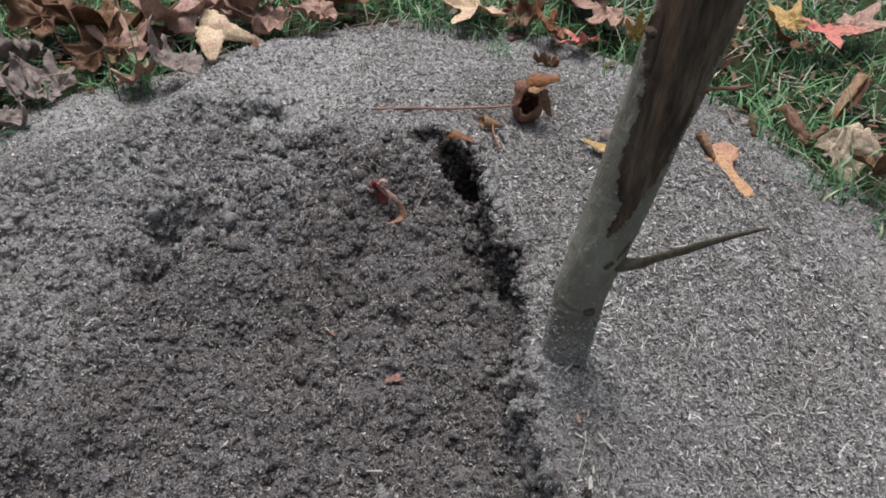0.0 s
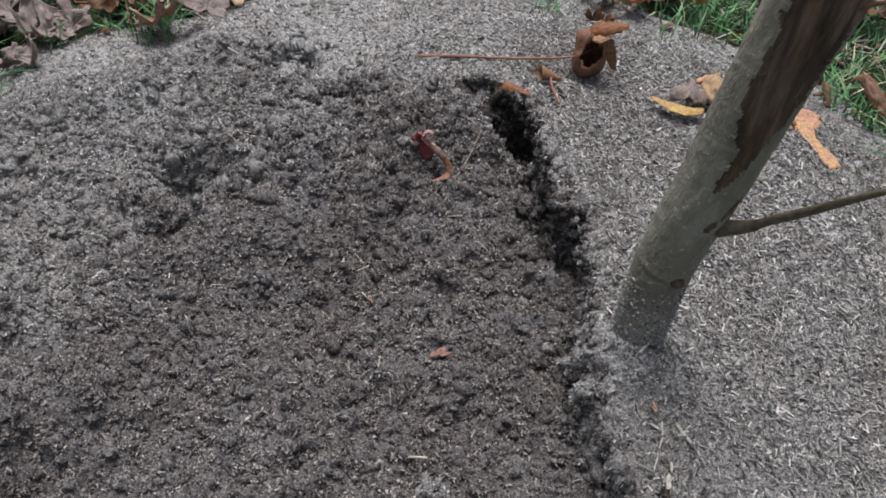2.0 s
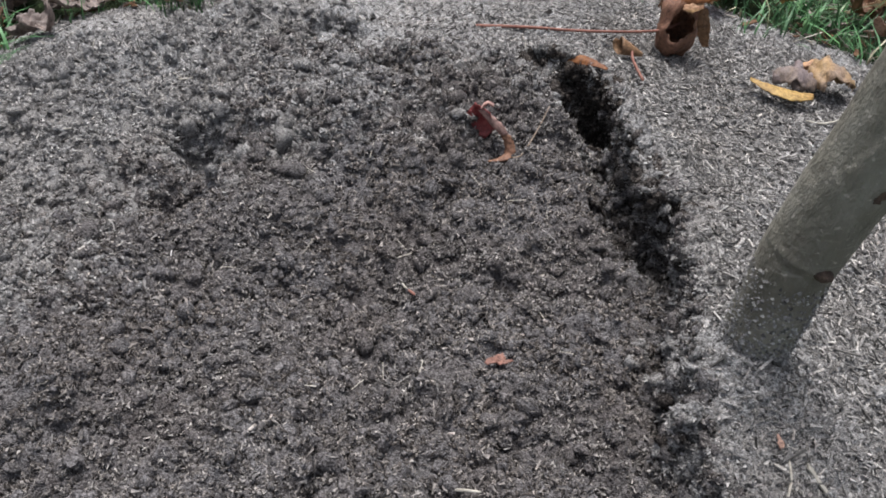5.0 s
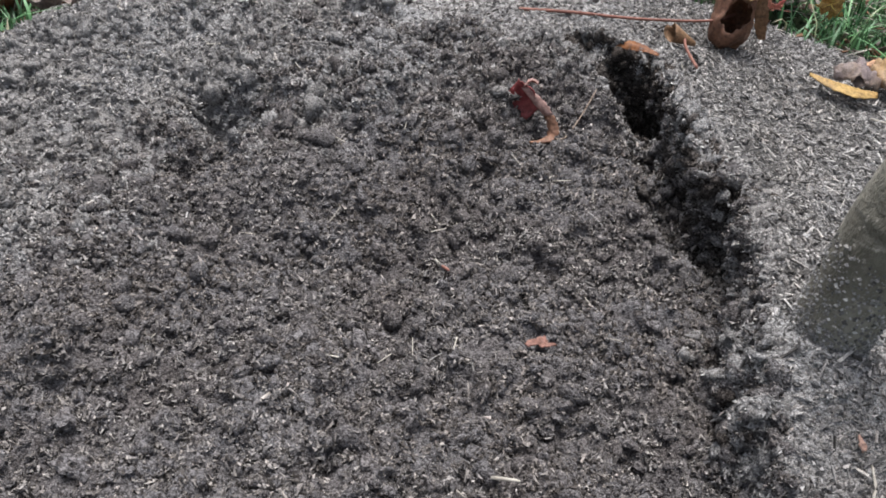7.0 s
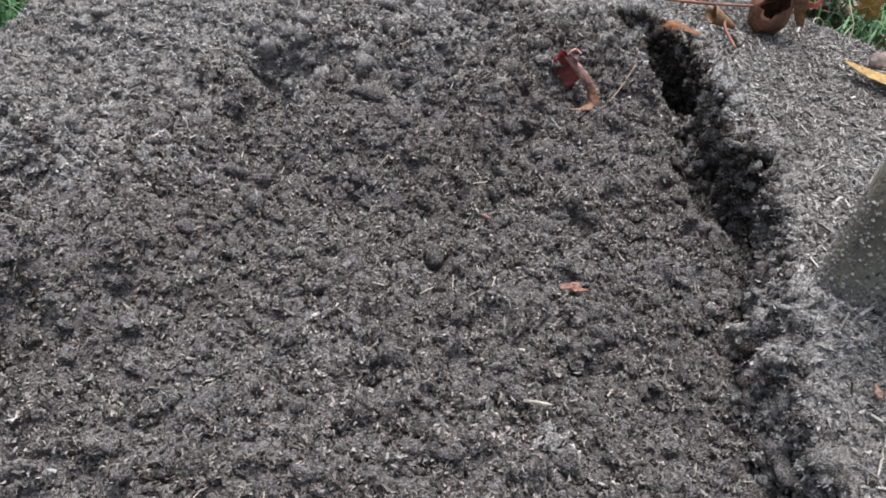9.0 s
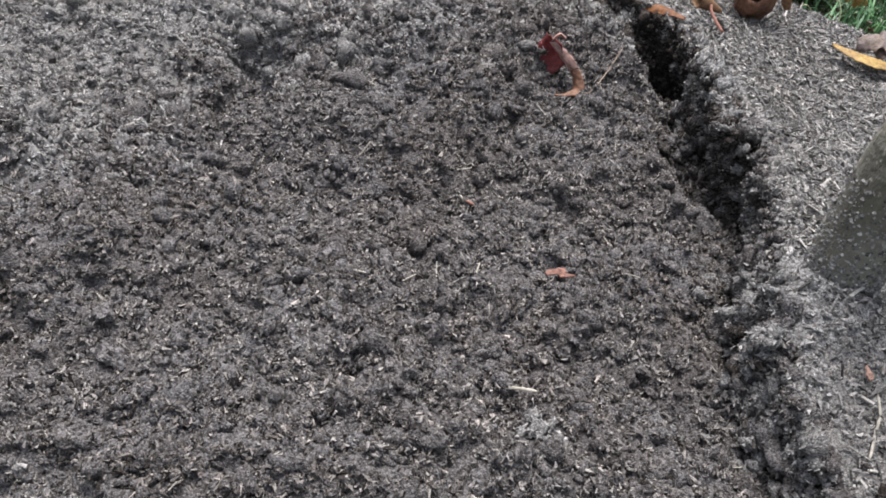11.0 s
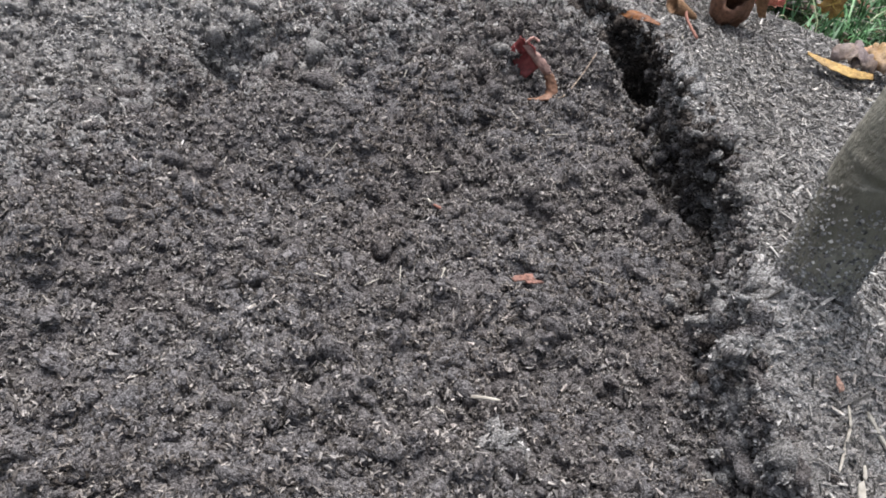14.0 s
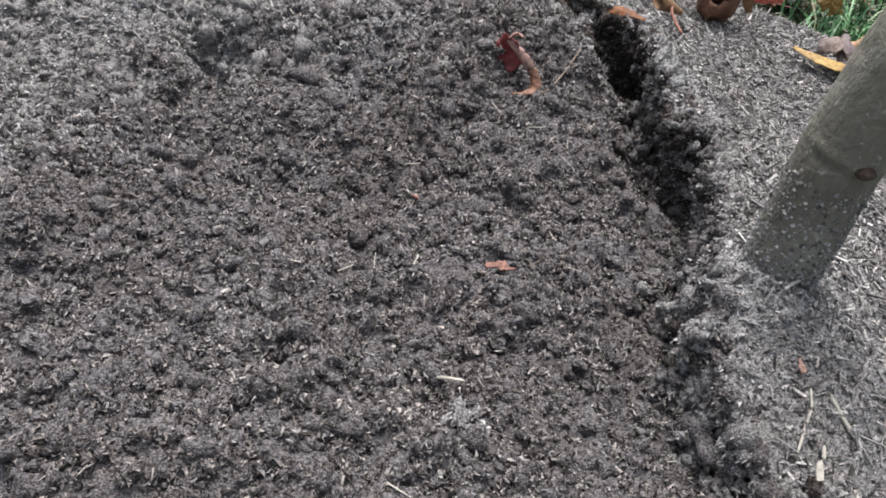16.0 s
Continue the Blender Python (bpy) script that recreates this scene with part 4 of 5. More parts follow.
def bent(x, y, size, seed, bends, crumple):
    """Where a point of the flat leaf goes: crinkled, then rolled along one line after another (direction, turns for the leaf's size)."""
    z = crumple * size * (0.16 * noise.noise(Vector((x / size * 2.2, y / size * 2.2, seed))) + 0.09 * noise.noise(Vector((x / size * 6, y / size * 6, seed + 7))) + 0.03 * noise.noise(Vector((x / size * 14, y / size * 14, seed + 3))))
    z -= crumple * size * 0.05 * abs(math.sin(3.2 * math.atan2(y, x)))
    for way, curl in bends:
        ca, sa = math.cos(radians(way)), math.sin(radians(way))
        p, q = x * ca + y * sa, -x * sa + y * ca
        if abs(curl) > 1e-3:
            rr = size / curl
            th = p / rr
            p, z = (rr - z) * math.sin(th), rr - (rr - z) * math.cos(th)
        x, y = p * ca - q * sa, p * sa + q * ca
    return Vector((x, y, z))


def fallen_leaf(kind, x, y, size, turn, tip=(0, 0), bends=((0, 0.8),), crumple=1.0, narrow=1.0, stalk=0.6, label="", name="maple_leaf", lift=0.0, seed=0, lobes=LOBES):
    """A leaf that lies on what is below it: blade, veins and stalk."""
    seed = seed or round(x * 917 + y * 331 + size * 4000, 2)
    thing = tagged(new(name), label, "leaf")
    pts, faces = leaf_shape(size, seed, narrow, lobes)
    bm = bmesh.new()
    vs = [bm.verts.new(bent(px, py, size, seed, bends, crumple)) for px, py in pts]
    for f in faces:
        bm.faces.new([vs[q] for q in f])
    m = pose(0, 0, 0, tip[0], tip[1], turn)
    world_pts = np.array([m @ q.co for q in vs])
    under = np.maximum(height(world_pts[:, 0] + x, world_pts[:, 1] + y, False) + 0.001, -0.004)
    drop = np.sort(world_pts[:, 2] - under)[max(2, len(vs) // 30)]
    thing.matrix_world = Matrix.Translation((x, y, -drop + lift)) @ m
    blade = part("blade", bm, M_LEAF[kind], thing)
    sol = blade.modifiers.new("thickness", "SOLIDIFY")
    sol.thickness, sol.offset = 0.0006, 0
    for at, far, _ in lobes:
        line = [bent(far * size * 0.86 * u / 7 * math.cos(radians(at)) * narrow, far * size * 0.86 * u / 7 * math.sin(radians(at)), size, seed, bends, crumple) for u in range(8)]
        part("vein", tube(line, [0.0007 * (1 - 0.1 * u) * (size / 0.05) for u in range(8)], 6), M_VEIN[kind], thing)
    if stalk:
        line = [bent(0, -0.03 * size * u - stalk * size * 1.6 * u / 8, size, seed, bends[:1], 0.3) + Vector((0.05 * size * math.sin(u * 0.5 + seed), 0, 0)) for u in range(9)]
        part("stalk", tube(line, [0.0008 - 0.00003 * u for u in range(9)], 6), M_STALK, thing)
    return thing


M_VEIN = {key: plain("vein_of_" + key + "_leaf", tuple(c * 0.7 for c in rgb), rgb) for key, rgb in {
    "brown": (0.2, 0.11, 0.065), "orange": (0.66, 0.36, 0.14), "rust": (0.42, 0.18, 0.08), "red": (0.45, 0.2, 0.14), "pink": (0.62, 0.2, 0.16),
    "yellow": (0.74, 0.55, 0.16), "spotted": (0.6, 0.42, 0.2), "chip": (0.4, 0.22, 0.15), "tan": (0.5, 0.36, 0.26), "grey": (0.27, 0.21, 0.18), "cream": (0.7, 0.52, 0.32), "beige": (0.56, 0.46, 0.35)}.items()}

def strip(name, line, wide, across, bow, mat, parent, label="", crinkle=0.12, steps=6, seed=0):
    """A curled strip of leaf along a line: its width at each point, the way across it, and how far it bows."""
    mids, n = spline(line, steps), 10
    count = len(mids) - 1
    wide = np.interp(np.linspace(0, 1, count + 1), np.linspace(0, 1, len(wide)), wide)
    across = [Vector(q).normalized() for q in across]
    bm, rows = bmesh.new(), []
    for k, p in enumerate(mids):
        t = k / count * (len(across) - 1)
        i = min(int(t), len(across) - 2)
        side = across[i].lerp(across[i + 1], t - i).normalized()
        ahead = (mids[min(k + 1, count)] - mids[max(k - 1, 0)]).normalized()
        up = ahead.cross(side).normalized()
        row = []
        for c in range(n + 1):
            u = 2 * c / n - 1
            w = wide[k] / 2 * (1 + 0.30 * noise.noise(Vector((k * 0.5, math.copysign(3, u), seed))) + 0.16 * noise.noise(Vector((k * 1.4, math.copysign(6, u), seed))))
            z = bow * wide[k] * (0.5 - u * u) + crinkle * wide[k] * (1.6 * abs(noise.noise(Vector((k * 0.30, u * 1.6, seed + 5)))) - 1.1 * abs(noise.noise(Vector((k * 0.6, u * 3, seed + 9)))) + 0.3 * noise.noise(Vector((k * 1.1, u * 7, seed + 2))))
            row.append(bm.verts.new(p + side * u * w + up * z))
        rows.append(row)
    for p, q in zip(rows[:-1], rows[1:]):
        for c in range(n):
            bm.faces.new((p[c], p[c + 1], q[c + 1], q[c]))
    ob = part(name, bm, mat, parent, label)
    sol = ob.modifiers.new("thickness", "SOLIDIFY")
    sol.thickness = 0.0004
    return ob


# on the mound
yellow = tagged(new("maple_leaf"), "yellow maple leaf with a folded mauve grey middle on the crust", "leaf")
strip("blade", [(.1315, .5830, .0985), (.1458, .5725, .0970), (.1604, .5690, .0955), (.1745, .5725, .0940)], [.003, .010, .010, .006], [(.3, .9, .22), (.15, .9, .22)], 0.08, M_LEAF["yellow"], yellow, "bright yellow front lobe", 0.07)
strip("blade", [(.1470, .586, .1010), (.1580, .586, .1040), (.1690, .589, .1000), (.1800, .590, .0965)], [.010, .020, .022, .016], [(.1, .9, .4), (.1, .9, -.2), (.1, .9, .3)], 0.35, M_LEAF["mauve"], yellow, "folded mauve grey middle", 0.22, 6, 3)
strip("blade", [(.1660, .600, .1060), (.1640, .588, .1030), (.1650, .5765, .0965)], [.006, .011, .008], [(.7, .3, .5), (.8, .2, .3)], 0.3, M_LEAF["mauve"], yellow, "upright mauve fold", 0.2, 6, 8)
strip("blade", [(.1780, .592, .0970), (.1880, .598, .1030), (.2000, .602, .1000), (.2080, .603, .0880)], [.022, .036, .036, .020], [(-.2, .9, .1), (-.2, .9, -.2)], 0.14, M_LEAF["peach"], yellow, "peach and yellow arched lobe", 0.2, 6, 12)
strip("blade", [(.178, .621, .0925), (.190, .622, .0945), (.202, .622, .0890)], [.004, .010, .006], [(0, .8, .6), (0, .8, .6)], 0.3, M_LEAF["orange"], yellow, "small orange tip")
orange = tagged(new("maple_leaf"), "pale orange maple leaf with a long narrow tail on the crust", "leaf")
strip("blade", [(0.2775, 0.6300, 0.0555), (0.2760, 0.6120, 0.0605), (0.2725, 0.5920, 0.0640), (0.2760, 0.5720, 0.0625), (0.2805, 0.5560, 0.0620), (0.2865, 0.5400, 0.0600)], [0.0260, 0.0450, 0.0400, 0.0130, 0.0100, 0.0150, 0.0110], [(.95, .3, .0), (.95, .2, -.1), (.9, .4, 0)], 0.07, M_LEAF["orange"], orange, "", 0.07, 6, 4)
strip("blade", [(.2600, .642, .0590), (.2590, .622, .0690), (.2590, .604, .0690), (.2630, .588, .0670)], [.005, .013, .011, .004], [(.3, .1, .9), (.3, .1, .9)], 0.3, M_LEAF["brown"], orange, "turned-up brown edge", 0.15, 6, 6)
rim_leaf = tagged(new("leaf_edge"), "rust brown leaf edge at the back of the burrow", "leaf")
strip("blade", [(-.006, .5905, .0995), (.004, .5840, .1025), (.015, .5765, .1045), (.028, .5670, .1050)], [.002, .008, .007, .002], [(.3, .8, .5), (.4, .8, .45)], 0.06, M_LEAF["flap"], rim_leaf, "", 0.15, 6, 21)
for leaf in (yellow, orange):
    at = np.array([q.co for ob in leaf.children for q in ob.data.vertices])
    leaf.location.z = max(0.0, float(np.quantile(rest(at[:, 0], at[:, 1]) - at[:, 2], 0.93)))
red = tagged(new("curled_leaf"), "small dark red curled leaf with a pinkish fold in the hollow", "leaf")
strip("blade", [(-.0615, .5085, .1040), (-.0560, .5060, .0980), (-.0480, .5030, .0925)], [.013, .022, .015], [(.45, -.25, .85), (.5, -.3, .8)], -0.25, M_LEAF["red"], red, "", 0.1, 6, 2)
strip("fold", [(-.0560, .5035, .1055), (-.0480, .4996, .1000), (-.0415, .4969, .0948)], [.004, .007, .006], [(.7, -.4, .4), (.7, -.4, .4)], 0.3, M_LEAF["fold"], red, "pale pinkish turned-over edge")
strip("tip", [(-.0415, .4969, .0948), (-.0386, .4944, .0900), (-.0379, .4915, .0860), (-.0422, .4880, .0835), (-.0490, .4850, .0835)], [.005, .007, .007, .005, .002], [(.8, -.3, .2), (.7, -.6, .1), (.2, -.7, .5)], 0.3, M_LEAF["pouch"], red, "brown hanging tip")
strip("curl", [(-.0565, .5035, .1060), (-.0527, .5055, .1095), (-.0490, .5052, .1080)], [.004, .005, .004], [(0, -1, .3), (0, -1, .3)], 0.2, M_LEAF["fold"], red, "small pale curl at the top")
red.matrix_world = Matrix.Translation((0.0075, -0.0705, -0.0225)) @ Matrix.Scale(1.15, 4)
curl = tagged(new("curled_leaf"), "crumpled rust brown leaf, hollow like a pouch", "leaf")
curl.matrix_world = Matrix.Translation((.0805, .620, .098))
bm = bmesh.new()
bmesh.ops.create_icosphere(bm, subdivisions=4, radius=1.0)
mouth = Vector((-0.10, -0.92, 0.22)).normalized()
gone = []
for q in bm.verts:
    n = q.co.normalized()
    wob = 0.25 * noise.noise(n * 2.6 + Vector((1, 4, 0))) + 0.22 * noise.noise(n * 8)
    across = (n - mouth * n.dot(mouth))
    if n.dot(mouth) > 0 and math.hypot(across.x * 1.0 + 0.25 * across.z, across.z * 1.7) < 0.56 + wob:
        gone.append(q)
    r = 1 + 0.26 * noise.noise(n * 1.7 + Vector((3, 0, 0))) + 0.15 * noise.noise(n * 4.5) + 0.06 * noise.noise(n * 12)
    q.co = Vector((n.x * 0.0155 * r + 0.003 * n.z, n.y * 0.0165 * r, 0.020 + n.z * 0.024 * r))
bmesh.ops.delete(bm, geom=gone, context="VERTS")
pouch = part("blade", bm, M_LEAF["pouch"], curl)
sol = pouch.modifiers.new("thickness", "SOLIDIFY")
sol.thickness = 0.0008
to_curl = curl.matrix_world.inverted()
for name, line, wide, way, bow, kind, label in (
        ("flap", [(.0770, .612, .1395), (.0850, .609, .1440), (.0950, .608, .1470), (.1055, .607, .1485)], [.010, .013, .012, .010, .005], [(.1, .75, .65), (.1, .9, .4)], 0.22, "flap", "rolled red brown lobe turned up at the top"),
        ("underside", [(.0775, .6045, .1375), (.0840, .6030, .1385), (.0910, .6035, .1400)], [.003, .008, .003], [(.2, .6, .75), (.1, .6, .75)], 0.05, "orange", "bright orange inner side"),
        ("lobe", [(.0925, .6075, .1370), (.0945, .6060, .1270), (.0975, .6070, .1165), (.1010, .6085, .1080)], [.005, .009, .008, .004], [(.9, -.3, .1), (.9, -.3, .2)], 0.10, "curl_tan", "orange brown hanging lobe")):
    ob = strip(name, line, wide, way, bow, M_LEAF[kind], curl, label)
    ob.matrix_parent_inverse = to_curl
stalk_line = spline([(-.068, .6245, .1015), (-.03, .621, .1055), (.015, .6185, .1075), (.0625, .615, .1135), (.082, .622, .118)], 6)
st = part("stalk", tube(stalk_line, list(np.linspace(0.0013, 0.0008, len(stalk_line))), 8, 0.15), M_STALK, curl, "long thin reddish stalk")
st.matrix_parent_inverse = curl.matrix_world.inverted()

cone = tagged(new("rolled_leaf"), "small tan leaf rolled into a cone on the crust", "leaf")
bm = bmesh.new()
rows = []
for k in range(9):
    u = k / 8
    row = []
    for s in range(19):
        a = radians(-200 + 400 * s / 18)
        r = 0.0028 + 0.0085 * u + 0.0006 * s / 18
        row.append(bm.verts.new(Vector((r * math.cos(a), r * math.sin(a) * 0.85, 0.03 * u * (1 + 0.10 * math.sin(a * 1.5))))))
    rows.append(row)
for p, q in zip(rows[:-1], rows[1:]):
    for s in range(18):
        bm.faces.new((p[s], p[s + 1], q[s + 1], q[s]))
body_ = part("blade", bm, M_LEAF["curl_tan"], cone)
sol = body_.modifiers.new("thickness", "SOLIDIFY")
sol.thickness = 0.0007
cone.matrix_world = Matrix.Translation((.054, .594, .1045)) @ pose(0, 0, 0, 66, 0, -75) @ Matrix.Diagonal((.62, .62, .68, 1))
c_st = part("stalk", tube(spline([(.046, .592, .110), (.0455, .580, .1085), (.0480, .568, .1065), (.0515, .556, .1045)], 4), [.0010] * 13, 7, 0.2), M_STALK, cone, "thin orange brown stalk")
c_st.matrix_parent_inverse = cone.matrix_world.inverted()

# in the litter behind and beside the mound
ribbed = tagged(new("maple_leaf"), "pale tan leaf ribbed and crumpled upright in the grass", "leaf")
strip("blade", [(0.4420, 0.6540, 0.0020), (0.4450, 0.6650, 0.0160), (0.4470, 0.6790, 0.0320), (0.4510, 0.6990, 0.0480)], [0.0171, 0.0380, 0.0494, 0.0437, 0.0190], [(.95, .1, -.25), (.95, .2, -.1), (.9, .3, .1)], 0.16, M_LEAF["beige"], ribbed, "", 0.10, 5, 31)
strip("lobe", [(0.4520, 0.6860, 0.0330), (0.4690, 0.6840, 0.0330), (0.4840, 0.6770, 0.0200), (0.4920, 0.6720, 0.0060)], [0.0285, 0.0323, 0.0247, 0.0076], [(0, .5, .85), (.1, .6, .7)], 0.14, M_LEAF["beige"], ribbed, "", 0.10, 5, 33)
strip("lobe", [(0.4420, 0.6860, 0.0380), (0.4300, 0.6890, 0.0340), (0.4200, 0.6960, 0.0240)], [0.0247, 0.0247, 0.0095], [(.2, .5, .85), (.2, .6, .7)], 0.12, M_LEAF["beige"], ribbed, "", 0.10, 5, 35)
rolled = tagged(new("curled_leaf"), "rolled leaf, tan outside and rust brown inside, in the grass", "leaf")
strip("blade", [(0.4600, 0.7560, 0.0020), (0.4680, 0.7620, 0.0260), (0.4860, 0.7790, 0.0400), (0.5060, 0.8020, 0.0520), (0.5180, 0.8160, 0.0460)], [0.0043, 0.0115, 0.0187, 0.0187, 0.0101], [(.6, -.5, .6), (.6, -.4, .7)], 0.35, M_LEAF["curl_tan"], rolled, "", 0.16, 7, 41)
strip("fold", [(0.4660, 0.7560, 0.0180), (0.4840, 0.7720, 0.0280), (0.5040, 0.7940, 0.0360), (0.5180, 0.8120, 0.0400)], [0.0058, 0.0130, 0.0144, 0.0072], [(.5, -.6, .5), (.6, -.4, .6)], -0.3, M_LEAF["rust"], rolled, "rust brown turned-in side", 0.18, 7, 43)
arched = tagged(new("curled_leaf"), "dark red brown leaf curled at the mound's foot", "leaf")
strip("blade", [(0.3980, 0.7810, 0.0050), (0.4040, 0.7610, 0.0310), (0.4080, 0.7290, 0.0270), (0.4200, 0.7140, 0.0170), (0.4400, 0.7240, 0.0250), (0.4580, 0.7280, 0.0030)], [0.0057, 0.0114, 0.0181, 0.0209, 0.0152, 0.0057], [(.8, .2, .4), (.6, .5, .5), (-.1, .8, .5)], 0.25, M_LEAF["brown"], arched, "", 0.2, 7, 47)
shred = tagged(new("curled_leaf"), "narrow dark brown curled leaf shred at the mound's edge", "leaf")
strip("blade", [(0.3680, 0.7680, 0.0150), (0.3650, 0.7500, 0.0200), (0.3630, 0.7290, 0.0080)], [0.0040, 0.0100, 0.0040], [(.9, .1, .3), (.9, .1, .3)], 0.4, M_LEAF["brown"], shred, "", 0.15, 6, 53)
cream = tagged(new("maple_leaf"), "cream and peach leaf bent over the mound's edge", "leaf")
strip("blade", [(-.3100, .9050, .0460), (-.2850, .8930, .0440), (-.2620, .8930, .0360), (-.2450, .8980, .0260), (-.2260, .9020, .0120)], [.036, .040, .022, .014, .012, .006], [(.2, .7, .65), (.1, .6, .75)], 0.14, M_LEAF["cream"], cream, "", 0.10, 6, 61)
strip("blade", [(-.3720, .9550, .0240), (-.3450, .9300, .0420), (-.3120, .9080, .0480)], [.020, .050, .042], [(.3, .8, .5), (.2, .7, .65)], 0.14, M_LEAF["fold"], cream, "dull pink half of the leaf", 0.12, 6, 62)
strip("lobe", [(-.3000, .8970, .0440), (-.2920, .8720, .0360), (-.2880, .8500, .0200)], [.034, .036, .026, .008], [(.95, .1, .1), (.95, .1, .1)], 0.10, M_LEAF["cream"], cream, "peach lobe hanging down", 0.08, 6, 63)
for leaf in (ribbed, rolled, arched, shred, cream):
    at = np.array([q.co for ob in leaf.children for q in ob.data.vertices])
    leaf.location.z = -float(np.quantile(at[:, 2] - np.maximum(height(at[:, 0], at[:, 1], False), -0.004), 0.01))
fallen_leaf("brown", -.468, .945, 0.102, 200, (18, -8), ((20, 1.3), (110, 0.8)), 1.5, 1.0, 0.5, "large dead brown maple leaf lying in the grass", lift=0.022)
fallen_leaf("grey", -.53, .865, 0.080, 130, (12, 12), ((10, 2.6), (100, 1.6)), 1.5, 0.8, 0.0, "withered grey brown leaf, curled and crumpled", lift=0.018)
fallen_leaf("grey", -.50, .775, 0.066, 70, (8, 6), ((0, 3.0), (90, 1.0)), 1.2, 0.75, 0.0, "withered grey leaf crumpled at the foot of the mound", lift=0.014)
fallen_leaf("grey", -.565, .80, 0.070, 280, (8, -8), ((0, 2.8), (90, 1.2)), 1.3, 0.75, 0.0, "withered grey leaf half buried in litter")
fallen_leaf("tan", -.405, .875, 0.060, 20, (28, 0), ((0, 1.2),), 1.0, 1.0, 0.4, "pinkish tan leaf standing among grass blades", lift=0.016)
fallen_leaf("grey", -.317, .820, 0.070, 95, (16, 12), ((90, 1.8), (0, 0.8)), 1.1, 0.8, 0.0, "grey folded leaf arched over the mound's edge", lift=0.014)
fallen_leaf("tan", -.350, .945, 0.090, 170, (20, 5), ((0, 1.2), (90, 0.9)), 1.2, 1.0, 0.5, "pinkish tan maple leaf on the litter", lift=0.026)
fallen_leaf("tan", -.275, .975, 0.084, 250, (22, -12), ((30, 1.6),), 1.3, 1.0, 0.5, "pale brown maple leaf overlapping its neighbours", lift=0.032)
fallen_leaf("tan", -.232, .955, 0.070, 120, (8, 6), ((60, 1.2), (150, 0.7)), 1.3, 1.0, 0.5, "pinkish brown maple leaf in the litter", lift=0.022)
fallen_leaf("brown", -.53, .94, 0.096, 330, (15, 15), ((0, 1.6), (90, 0.8)), 1.6, 1.0, 0.4, "dark brown dead leaf in the grass", lift=0.024)
fallen_leaf("brown", -.165, 1.06, 0.060, 60, (8, 10), ((0, 1.0),), 1.3, 1.0, 0.4, "small brown leaf among grass", lift=0.014)
fallen_leaf("cream", .053, 1.005, 0.074, 150, (10, 0), ((0, 1.1),), 1.1, 1.0, 0.4, "cream yellow leaf lying in the grass", lift=0.020)
fallen_leaf("rust", .149, .942, 0.050, 60, (25, 10), ((0, 2.2), (90, 0.8)), 1.0, 0.8, 0.4, "rust orange curled leaf behind the mound", lift=0.016)
fallen_leaf("pink", .192, .927, 0.043, 110, (10, 20), ((0, 1.6),), 1.0, 0.9, 0.3, "dull pink leaf behind the mound", lift=0.014)
fallen_leaf("brown", .137, .868, 0.034, 150, (12, 0), ((0, 1.8), (90, 1.4)), 1.8, 0.8, 0.0, "brown leaf scrap on the mound's back slope")
fallen_leaf("tan", .235, .985, 0.072, 80, (10, 10), ((40, 1.4),), 1.4, 1.0, 0.4, "grey tan leaf in the litter", lift=0.018)
fallen_leaf("brown", .20, 1.05, 0.072, 200, (10, -10), ((0, 1.5), (80, 1.0)), 1.6, 1.0, 0.4, "dark brown leaf in the litter", lift=0.016)
fallen_leaf("yellow", .258, .93, 0.050, 170, (60, 0), ((0, 1.0),), 0.8, 0.5, 0.3, "yellow and orange leaf standing in the grass", lift=0.020)
fallen_leaf("tan", .352, .868, 0.046, 185, (50, 0), ((0, 1.0),), 0.8, 0.7, 0.3, "pinkish leaf standing in the grass", lift=0.012)
fallen_leaf("pink", .508, .928, 0.058, 175, (6, 0), ((0, 0.9),), 0.9, 1.0, 0.4, "bright red maple leaf on the grass", lift=0.040)
fallen_leaf("tan", .556, .950, 0.062, 250, (15, 0), ((0, 1.0),), 1.0, 1.0, 0.4, "pale mauve leaf on the grass", lift=0.030)
fallen_leaf("brown", .470, .912, 0.050, 95, (10, 10), ((90, 1.2),), 1.0, 0.8, 0.5, "dark brown leaf deep in the grass", lift=0.024)
fallen_leaf("yellow", .478, .965, 0.050, 30, (15, 0), ((0, 1.2),), 1.1, 1.0, 0.3, "yellow leaf in the grass", lift=0.030)
fallen_leaf("cream", .372, .925, 0.048, 200, (45, 0), ((0, 1.4),), 1.1, 0.7, 0.3, "pale tan leaf upright in the grass", lift=0.022)
fallen_leaf("red", -.515, .612, 0.036, 60, (15, 0), ((0, 1.2),), 1.0, 1.0, 0.3, "small red leaf in the grass", lift=0.016)
fallen_leaf("pink", -.566, .80, 0.036, 90, (25, 0), ((0, 1.0),), 1.0, 1.0, 0.3, "small dull pink leaf in the litter", lift=0.024)

fallen_leaf("grey", -.470, .770, .050, 100, (8, 6), ((0, 3.0), (90, 1.2)), 1.2, 0.7, 0.0, "withered grey leaf curled on the mound's edge", lift=0.008)
fallen_leaf("tan", -.374, .815, .050, 220, (24, 6), ((0, 1.6), (90, 0.8)), 1.3, 0.9, 0.3, "pinkish tan leaf leaning on the mound's edge", lift=0.012)
fallen_leaf("brown", -.43, .86, .070, 30, (20, -10), ((0, 1.5), (90, 1.0)), 1.6, 1.0, 0.3, "red brown dead leaf among grass blades", lift=0.02)
fallen_leaf("tan", -.305, .985, .072, 340, (16, 10), ((20, 1.3), (110, 0.8)), 1.3, 1.0, 0.4, "pinkish brown leaf overlapping the litter", lift=0.03)
